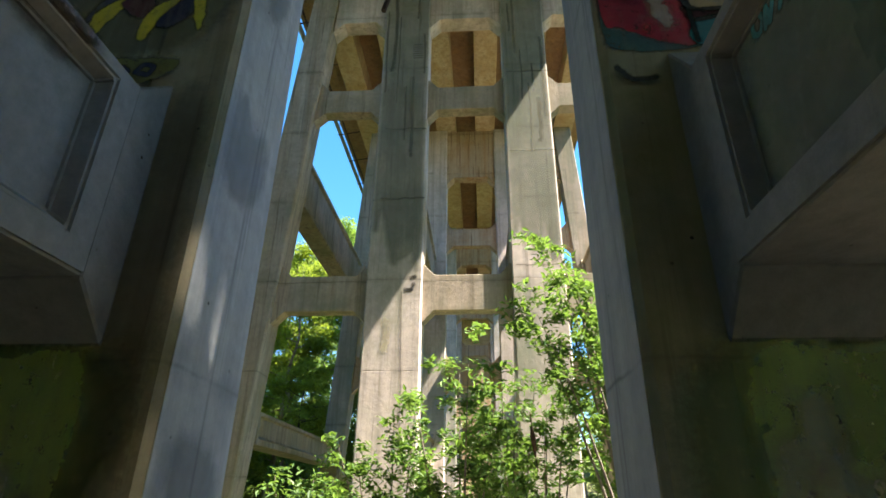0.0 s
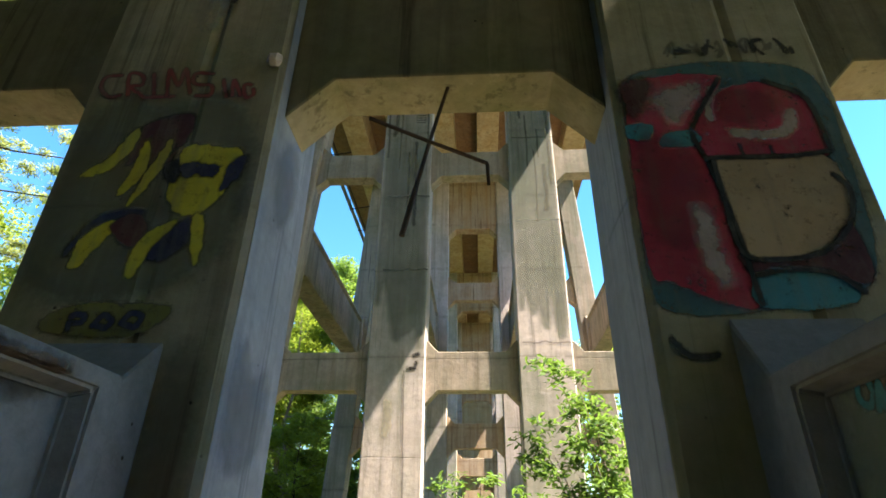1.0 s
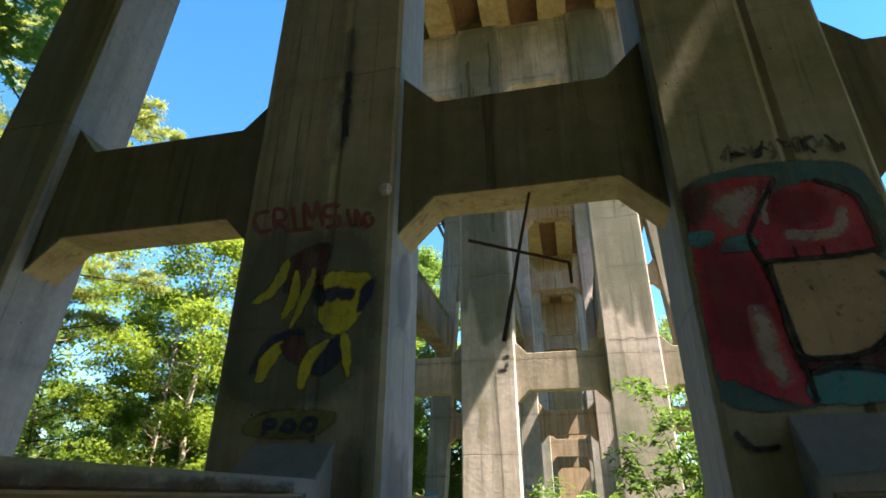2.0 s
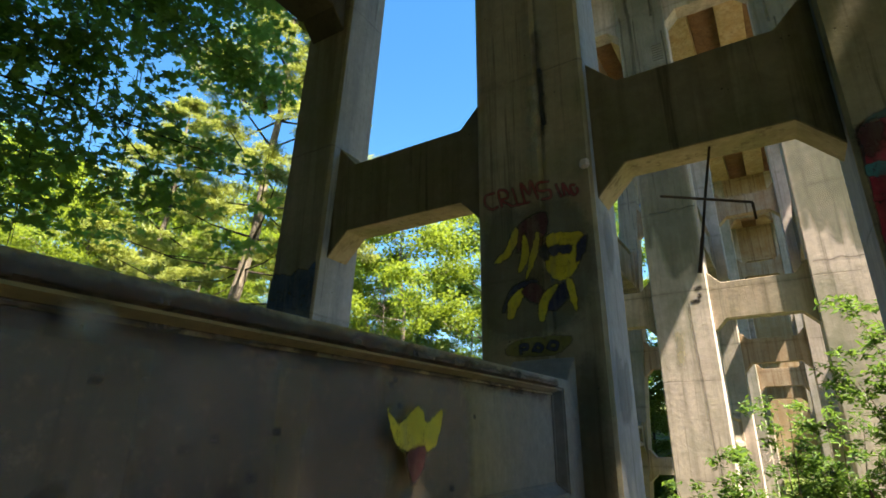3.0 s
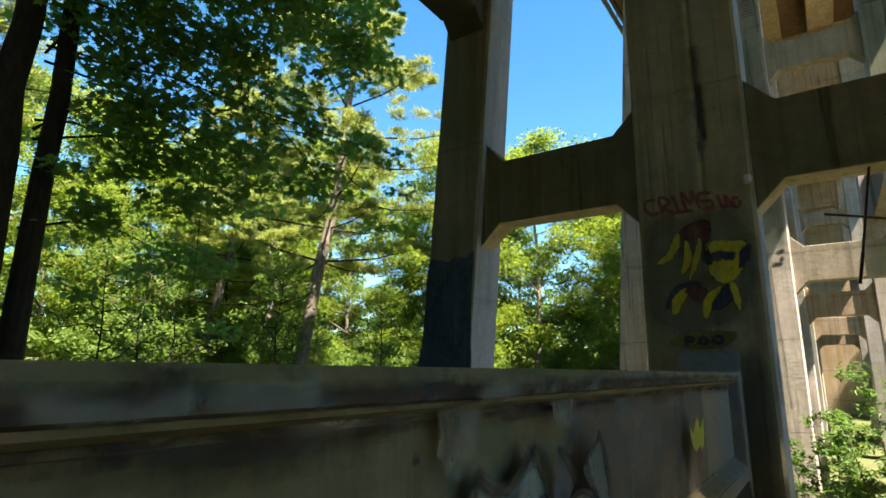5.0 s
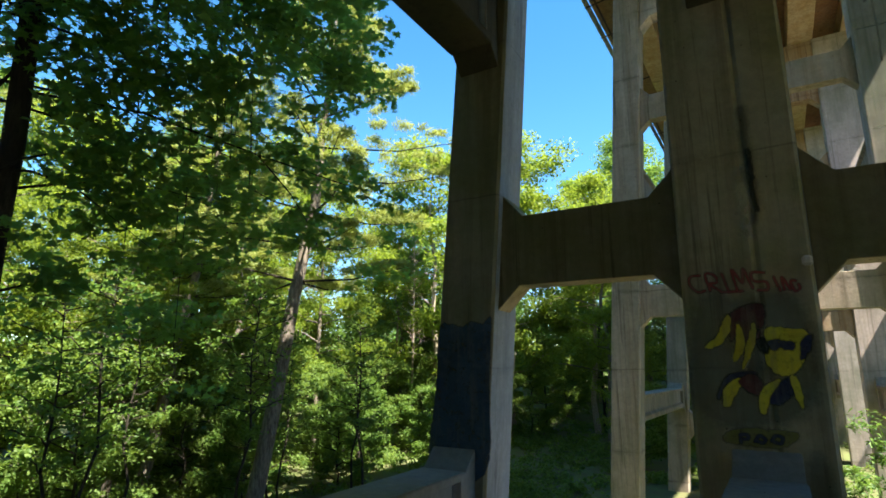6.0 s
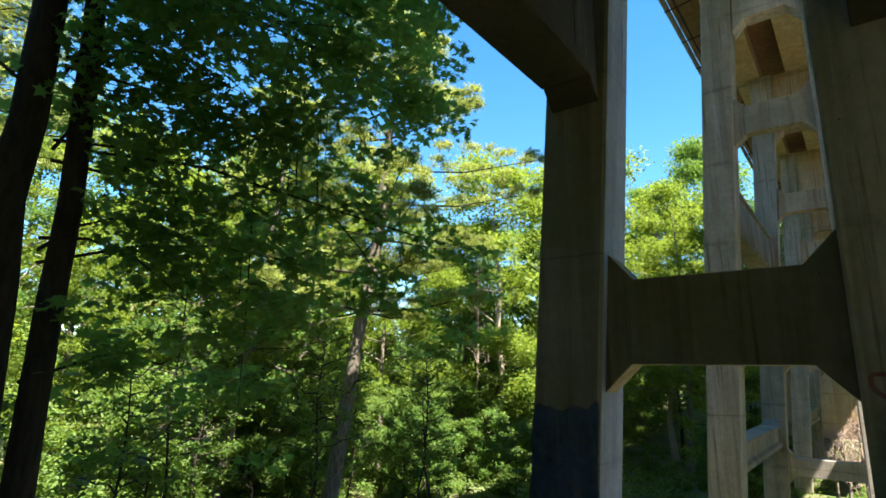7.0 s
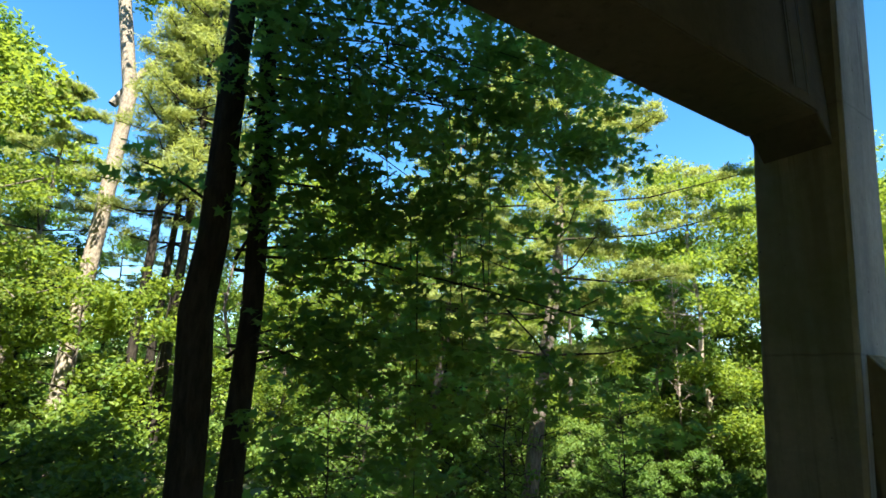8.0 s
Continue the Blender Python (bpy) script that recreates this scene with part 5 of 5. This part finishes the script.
splash(col_b, "y", 2.57, -1, "maroon", [(-2.58, 5.73), (-2.49, 5.83), (-2.25, 5.88), (-2.23, 5.71), (-2.29, 5.57), (-2.32, 5.46), (-2.4, 5.56), (-2.42, 5.42), (-2.5, 5.56), (-2.59, 5.47)])
splash(col_b, "y", 2.57, -1, "yellow", [(-2.6, 5.77), (-2.59, 5.63), (-2.71, 5.43), (-2.85, 5.39), (-2.87, 5.41), (-2.74, 5.52), (-2.66, 5.68)])
splash(col_b, "y", 2.57, -1, "yellow", [(-2.5, 5.65), (-2.46, 5.47), (-2.5, 5.32), (-2.59, 5.24), (-2.54, 5.43), (-2.53, 5.58)])
splash(col_b, "y", 2.57, -1, "yellow", [(-2.35, 5.67), (-2.33, 5.53), (-2.4, 5.33), (-2.5, 5.15), (-2.45, 5.38), (-2.39, 5.56)])
splash(col_b, "y", 2.57, -1, "yellow", [(-2.25, 5.57), (-2.15, 5.61), (-2.03, 5.59), (-1.85, 5.55), (-1.88, 5.32), (-2, 5.11), (-2.17, 5.1), (-2.27, 5.27), (-2.22, 5.37)])
splash(col_b, "y", 2.57, -1, "black", [(-2.34, 5.46), (-2.25, 5.48), (-2.23, 5.33), (-2.3, 5.35)])
splash(col_b, "y", 2.57, -1, "navy", [(-1.9, 5.45), (-1.8, 5.51), (-1.82, 5.38), (-1.92, 5.25)])
splash(col_b, "y", 2.57, -1, "navy", [(-2.22, 5.46), (-2.09, 5.46), (-1.97, 5.43), (-2, 5.35), (-2.11, 5.38), (-2.19, 5.36)])
splash(col_b, "y", 2.57, -1, "navy", [(-2.79, 4.84), (-2.69, 5.04), (-2.54, 5.11), (-2.39, 5.11), (-2.4, 5.07), (-2.56, 5.05), (-2.71, 4.96), (-2.77, 4.82)])
splash(col_b, "y", 2.57, -1, "yellow", [(-2.74, 4.75), (-2.7, 4.94), (-2.53, 5.04), (-2.56, 4.93), (-2.63, 4.82), (-2.68, 4.73)])
splash(col_b, "y", 2.57, -1, "maroon", [(-2.56, 5.01), (-2.44, 5.09), (-2.33, 5), (-2.36, 4.85), (-2.48, 4.91)])
splash(col_b, "y", 2.57, -1, "yellow", [(-2.38, 4.74), (-2.32, 4.93), (-2.16, 5.03), (-2.2, 4.92), (-2.28, 4.81), (-2.33, 4.66)])
splash(col_b, "y", 2.57, -1, "navy", [(-2.27, 4.8), (-2.17, 4.96), (-2.07, 5.04), (-2.05, 4.88), (-2.18, 4.77)])
splash(col_b, "y", 2.57, -1, "yellow", [(-2.05, 5.04), (-1.99, 5.05), (-1.96, 4.88), (-1.98, 4.73)])
splash(col_b, "y", 2.57, -1, "olive", [(-2.77, 4.36), (-2.66, 4.47), (-2.09, 4.48), (-2.11, 4.36), (-2.3, 4.3), (-2.66, 4.32)])
stroke(col_b, "y", 2.57, -1, "red_dark", 0.022, [(-2.86, 6.26), (-2.97, 6.25), (-2.98, 6.15), (-2.9, 6.06), (-2.82, 6.07)])
stroke(col_b, "y", 2.57, -1, "red_dark", 0.022, [(-2.76, 6.07), (-2.8, 6.27), (-2.7, 6.25), (-2.68, 6.16), (-2.76, 6.15), (-2.63, 6.04)])
stroke(col_b, "y", 2.57, -1, "red_dark", 0.022, [(-2.56, 6.04), (-2.62, 6.26)])
stroke(col_b, "y", 2.57, -1, "red_dark", 0.022, [(-2.61, 6.04), (-2.42, 6.04)])
stroke(col_b, "y", 2.57, -1, "red_dark", 0.022, [(-2.47, 6.05), (-2.51, 6.3), (-2.41, 6.14), (-2.39, 6.3), (-2.31, 6.07)])
stroke(col_b, "y", 2.57, -1, "red_dark", 0.022, [(-2.18, 6.24), (-2.31, 6.25), (-2.29, 6.15), (-2.17, 6.13), (-2.16, 6.04), (-2.26, 6.04)])
stroke(col_b, "y", 2.57, -1, "red_dark", 0.022, [(-2.09, 6.18), (-2.04, 6.02)])
stroke(col_b, "y", 2.57, -1, "red_dark", 0.022, [(-2, 6.03), (-2.01, 6.17), (-1.94, 6.03)])
stroke(col_b, "y", 2.57, -1, "red_dark", 0.022, [(-1.88, 6.12), (-1.93, 6.12), (-1.9, 6.01), (-1.85, 6.03), (-1.86, 6.08)])
stroke(col_b, "y", 2.57, -1, "navy", 0.03, [(-2.6, 4.34), (-2.6, 4.42), (-2.53, 4.42), (-2.53, 4.38), (-2.59, 4.38)])
stroke(col_b, "y", 2.57, -1, "navy", 0.03, [(-2.46, 4.36), (-2.42, 4.42), (-2.36, 4.39), (-2.38, 4.35), (-2.44, 4.36)])
stroke(col_b, "y", 2.57, -1, "navy", 0.03, [(-2.3, 4.37), (-2.26, 4.43), (-2.19, 4.41), (-2.22, 4.35), (-2.29, 4.37)])
splash(col_c, "y", 2.57, -1, "teal_dark", [(0.66, 6.02), (1.06, 6.18), (1.53, 6.17), (1.85, 6.05), (1.89, 5.59), (1.84, 4.85), (1.71, 4.55), (1.31, 4.45), (1.1, 4.41), (0.76, 4.41), (0.61, 4.55), (0.64, 5.34)])
splash(col_c, "y", 2.57, -1, "crimson", [(0.67, 5.95), (0.86, 6.07), (1.12, 6.09), (1.27, 6.04), (1.1, 5.76), (1, 5.58), (1.05, 5.37), (1.11, 4.94), (1.15, 4.46), (0.95, 4.48), (0.72, 4.59), (0.62, 4.67), (0.62, 5.35)])
splash(col_c, "y", 2.57, -1, "crimson", [(1.09, 5.76), (1.3, 5.95), (1.56, 5.99), (1.76, 5.83), (1.78, 5.42), (1.51, 5.4), (1.09, 5.41), (1.02, 5.63)])
splash(col_c, "y", 2.57, -1, "tan", [(1.1, 5.38), (1.41, 5.39), (1.73, 5.4), (1.81, 5.18), (1.73, 4.92), (1.54, 4.76), (1.3, 4.72), (1.12, 4.76), (1.1, 5.17)])
splash(col_c, "y", 2.57, -1, "maroon", [(1.11, 4.74), (1.29, 4.7), (1.54, 4.74), (1.75, 4.92), (1.75, 4.58), (1.56, 4.62), (1.37, 4.65), (1.16, 4.63)])
splash(col_c, "y", 2.57, -1, "teal", [(1.17, 4.62), (1.37, 4.65), (1.56, 4.61), (1.67, 4.52), (1.53, 4.44), (1.15, 4.44)])
splash(col_c, "y", 2.57, -1, "teal", [(0.85, 5.59), (1.03, 5.61), (1.03, 5.52), (0.82, 5.5)])
splash(col_c, "y", 2.57, -1, "teal", [(0.63, 5.67), (0.78, 5.66), (0.75, 5.57), (0.63, 5.57)])
splash(col_c, "y", 2.57, -1, "pale", [(0.83, 5.87), (0.95, 5.95), (1.12, 5.98), (1.01, 5.81), (0.92, 5.7), (0.89, 5.82)], 0.06)
splash(col_c, "y", 2.57, -1, "wine", [(1.2, 5.88), (1.38, 5.93), (1.55, 5.85), (1.5, 5.72), (1.3, 5.68), (1.2, 5.75)], 0.05)
splash(col_c, "y", 2.57, -1, "wine", [(0.68, 5.52), (0.95, 5.48), (1.0, 5.1), (0.9, 4.85), (0.7, 4.9)], 0.06)
splash(col_c, "y", 2.57, -1, "maroon", [(0.64, 6.0), (0.8, 6.03), (0.75, 5.85), (0.66, 5.75)], 0.05)
stroke(col_c, "y", 2.57, -1, "pale", 0.045, [(1.63, 5.73), (1.61, 5.63), (1.52, 5.575), (1.38, 5.57), (1.27, 5.60)], 0.6)
stroke(col_c, "y", 2.57, -1, "pale", 0.03, [(1.20, 5.95), (1.15, 5.82), (1.14, 5.70)], 0.6)
stroke(col_c, "y", 2.57, -1, "black", 0.012, [(1.28, 5.42), (1.27, 5.5)])
stroke(col_c, "y", 2.57, -1, "black", 0.012, [(1.45, 5.41), (1.45, 5.48)])
splash(col_c, "y", 2.57, -1, "pale", [(0.93, 5.04), (0.98, 4.96), (0.99, 4.8), (1.01, 4.6), (0.96, 4.62), (0.92, 4.77), (0.93, 4.91)], 0.05)
stroke(col_c, "y", 2.57, -1, "black", 0.024, [(1.26, 6.04), (1.09, 5.76), (1.01, 5.59), (1.06, 5.37), (1.12, 4.94), (1.15, 4.45)])
stroke(col_c, "y", 2.57, -1, "black", 0.024, [(1.08, 5.4), (1.31, 5.4), (1.57, 5.4), (1.79, 5.43)])
stroke(col_c, "y", 2.57, -1, "black", 0.024, [(1.54, 6), (1.76, 5.84), (1.79, 5.45)])
stroke(col_c, "y", 2.57, -1, "black", 0.024, [(1.09, 5.37), (1.1, 5.15), (1.12, 4.76), (1.3, 4.71), (1.54, 4.75), (1.73, 4.91), (1.81, 5.14), (1.75, 5.26)])
stroke(col_c, "y", 2.57, -1, "black", 0.024, [(1.17, 4.62), (1.37, 4.65), (1.56, 4.62), (1.68, 4.51)])
for k in range(10):  # a scrawl that cannot be read
    u0 = 0.98 + 0.082 * k
    pts = [(u0 + stain_rng.uniform(-0.03, 0.07), 6.22 + stain_rng.uniform(0.0, 0.17)) for i in range(6)]
    stroke(col_c, "y", 2.57, -1, "black" if k % 2 else "soot", 0.011, pts)
stroke(col_c, "y", 2.57, -1, "black", 0.024, [(0.65, 4.26), (0.73, 4.17), (0.86, 4.18)])
stroke(wall_c, "x", WEB_C, -1, "cyan", 0.022, [(1.82, 3.87), (1.88, 3.87), (1.89, 3.81), (1.85, 3.78), (1.81, 3.82), (1.83, 3.87)])
stroke(wall_c, "x", WEB_C, -1, "cyan", 0.022, [(1.81, 3.76), (1.77, 3.84), (1.77, 3.76), (1.72, 3.82)])
stroke(wall_c, "x", WEB_C, -1, "cyan", 0.022, [(1.69, 3.75), (1.63, 3.81), (1.62, 3.73), (1.55, 3.78)])
for o in col_a.children:
    shear(o, "a")
# moss low on the columns, dark smudges on the pale skylight coat
for ob, u0, u1 in ((col_b, -3.0, -2.3), (col_b, -2.7, -1.9), (col_c, 0.75, 1.4), (col_c, 1.1, 1.85)):
    w0 = stain_rng.uniform(0.6, 1.0)
    splash(ob, "y", 2.57, -1, "moss", [(u0, w0), (u1, w0 - 0.2), (u1 - 0.05, 1.6), (u1, 2.4), ((u0 + u1) / 2, 2.6), (u0, 2.3), (u0 + 0.08, 1.5)], 0.05)
# a dark brown film beside the girders' ends
for ob, u0, u1 in ((col_b, -2.02, -1.78),):
    splash(ob, "y", 2.57, -1, "dirt", [(u0, 1.2), (u1, 1.2), (u1, 2.6), (u1 - 0.03, 3.9), ((u0 + u1) / 2, 4.25), (u0 + 0.02, 3.9), (u0, 2.6)], 0.07)
for y0, y1 in ((0.2, 1.2), (0.9, 2.0)):
    splash(wall_c, "x", WEB_C, -1, "olive_film", [(y0, 3.16), (y1, 3.14), (y1 + 0.05, 3.5), (y1 - 0.1, 3.8), ((y0 + y1) / 2, 3.7), (y0, 3.82), (y0 + 0.08, 3.5)], 0.09)
# mossy, chalk-streaked foot of the columns under the girders
for ob, u0, u1 in ((col_c, 1.02, 1.95), (col_b, -3.0, -2.08)):
    splash(ob, "y", 2.57, -1, "bright_moss", [(u0, 0.2), (u1, 0.2), (u1, 1.4), (u1, 2.5), ((u0 + u1) / 2, 2.56), (u0, 2.5), (u0 + 0.04, 1.4)], 0.05)
    for k in range(6):
        u = u0 + 0.1 + (u1 - u0 - 0.2) * k / 5
        w = stain_rng.uniform(1.7, 2.35)
        stroke(ob, "y", 2.57, -1, "chalk", stain_rng.uniform(0.05, 0.12), [(u, w), (u + 0.03, w - 0.25), (u + stain_rng.uniform(-0.04, 0.06), w - stain_rng.uniform(0.4, 0.8))], 0.8)
for pts in ([(2.73, 4.3), (2.95, 4.15), (3.15, 4.24), (3.2, 3.95), (3.1, 3.75), (2.85, 3.65), (2.70, 3.8)], [(2.75, 5.6), (3.0, 5.9), (3.1, 5.5), (2.9, 5.2)], [(2.8, 2.2), (3.2, 2.1), (3.25, 1.7), (2.85, 1.8)]):
    splash(col_b, "x", -1.69, 1, "smoke_blue", pts, 0.06)
# pits in the girder's face
for k in range(26):
    y0, z0 = stain_rng.uniform(-6.4, 1.2), stain_rng.uniform(3.1, 3.8)
    stroke(wall_b, "x", WEB_B, 1, "black", stain_rng.uniform(0.006, 0.014), [(y0, z0), (y0 + stain_rng.uniform(0.006, 0.03), z0 - 0.004)])
# spalled dark cracks in the column's groove
stroke(col_b, "y", 2.57, -1, "soot", 0.07, [(-2.20, 8.3), (-2.21, 7.7), (-2.19, 7.3), (-2.21, 6.9)], 0.6)
stroke(col_b, "y", 2.57, -1, "black", 0.03, [(-2.20, 7.75), (-2.185, 7.45), (-2.20, 7.2), (-2.17, 7.0)], 0.7)
stroke(col_b, "y", 2.57, -1, "chalk", 0.08, [(-2.30, 7.5), (-2.31, 7.1), (-2.28, 6.7)], 0.6)
# broken patches, a long crack and stained joints on the second bent
far_b, far_c = bents[2][1]["b"], bents[2][1]["c"]
for u0, w0, u1, w1 in ((-2.12, 7.79, -1.92, 7.83), (-2.27, 7.43, -2.0, 7.43), (-2.07, 7.56, -1.95, 7.60)):
    splash(far_b, "y", 14.40, -1, "soot", [(u0, w0 - 0.05), ((u0 + u1) / 2, w0 - 0.06), (u1, w1 - 0.03), (u1 - 0.03, w1 + 0.05), ((u0 + u1) / 2, w1 + 0.04), (u0, w0 + 0.05)])
    splash(far_b, "y", 14.40, -1, "black", [(u0 + 0.03, w0 - 0.03), (u1 - 0.04, w1 - 0.02), (u1 - 0.08, w1 + 0.02), (u0 + 0.06, w0 + 0.02)])
stroke(far_b, "y", 14.40, -1, "soot", 0.025, [(-2.34, 7.36), (-2.31, 6.2), (-2.27, 5.1), (-2.23, 3.2)], 0.6)
stroke(far_b, "y", 14.40, -1, "chalk", 0.12, [(-2.75, 6.5), (-2.7, 6.1), (-2.78, 5.7)], 0.6)
for w, (u0, u1), ob in ((15.25, (0.9, 2.27), far_c), (12.04, (0.9, 2.27), far_c), (8.15, (0.9, 2.27), far_c), (10.4, (-3.1, -1.78), far_b), (13.0, (-3.1, -1.78), far_b)):
    pts = [(u0 + (u1 - u0) * k / 7, w + stain_rng.uniform(-0.03, 0.03)) for k in range(8)]
    stroke(ob, "y", 14.40, -1, "soot", 0.02, pts, 0.8)
for k in range(7):
    w = 16.0 + 0.1 * k
    stroke(far_b, "y", 14.40, -1, "soot", 0.03, [(-2.3, w), (-2.0, w + 0.01)])


# lichen film that also paints in deck shade, thin dirt runs, high on the columns of the second bent
for ob, (u0, u1) in ((far_b, FAR_COLS["b"]), (far_c, FAR_COLS["c"])):
    n = 7
    hem = [(u0 + 0.12 + (u1 - u0 - 0.24) * k / n, 9.2 + stain_rng.uniform(-0.9, 0.9)) for k in range(n + 1)]
    splash(ob, "y", 14.40, -1, "lichen", hem + [(u1 - 0.12, 14.0), (u1 - 0.12, 20.5), (u0 + 0.12, 20.5), (u0 + 0.12, 14.0)], 0.12)
    for k in range(7):
        u = u0 + 0.1 + (u1 - u0 - 0.2) * (k + stain_rng.random()) / 7
        w = stain_rng.uniform(14.0, 20.5)
        fall = stain_rng.uniform(1.0, 4.0)
        stroke(ob, "y", 14.40, -1, "dirt", stain_rng.uniform(0.02, 0.06), [(u, w), (u + 0.02, w - 0.5 * fall), (u + stain_rng.uniform(-0.05, 0.05), w - fall)], 0.9)


# ---- odds and ends on the first bent ----
def rod(name, pts, radii, mat, label, cat):
    vs, fs = tube(pts, radii, 7)
    n = len(vs)
    fs = fs + [tuple(range(7))[::-1], tuple(range(n - 7, n))]
    return tagged(raw_part(name, vs, fs, mat), label, cat)


rod("hanging_bar", [(-0.53, 2.88, 6.36), (-0.645, 2.76, 5.74), (-0.72, 2.72, 5.33)], [0.013, 0.014, 0.014], RUST, "rusty steel bar hanging from the strut", "steel bar")
rod("hanging_bar", [(-0.72, 2.72, 5.335), (-0.79, 2.70, 4.98)], [0.019, 0.018], RUST, "short thick rusty bar end below the strut", "steel bar")
rod("cross_bar", [(-1.02, 2.53, 5.77), (-0.645, 2.735, 5.73), (-0.25, 2.93, 5.68)], [0.014, 0.014, 0.014], RUST, "rusty steel bar lashed across a hanging bar", "steel bar")
rod("bar_hook", [(-0.25, 2.93, 5.675), (-0.245, 2.93, 5.50)], [0.015, 0.013], RUST, "short hooked end of a rusty bar", "steel bar")
strap = raw_part("hanging_strap", *join_tubes([tube([(0.45, 7.4, 3.05), (0.465, 7.4, 2.86)], [0.006, 0.006], 6), tube([(0.46, 7.4, 2.87), (0.475, 7.41, 2.75), (0.485, 7.4, 2.62), (0.495, 7.4, 2.50)], [0.012, 0.035, 0.028, 0.008], 6), tube([(0.495, 7.4, 2.51), (0.515, 7.4, 2.33)], [0.005, 0.005], 6)]), RUST)
tagged(strap, "dark torn strap hanging from a sapling twig", "strap")
knob = part("form_tie", box(bmesh.new(), -1.80, -1.69, 2.50, 2.57, 6.28, 6.40, 0.03), CONC_FAR)
tagged(knob, "pale concrete lump left on the column corner", "concrete lump", kind="structure")
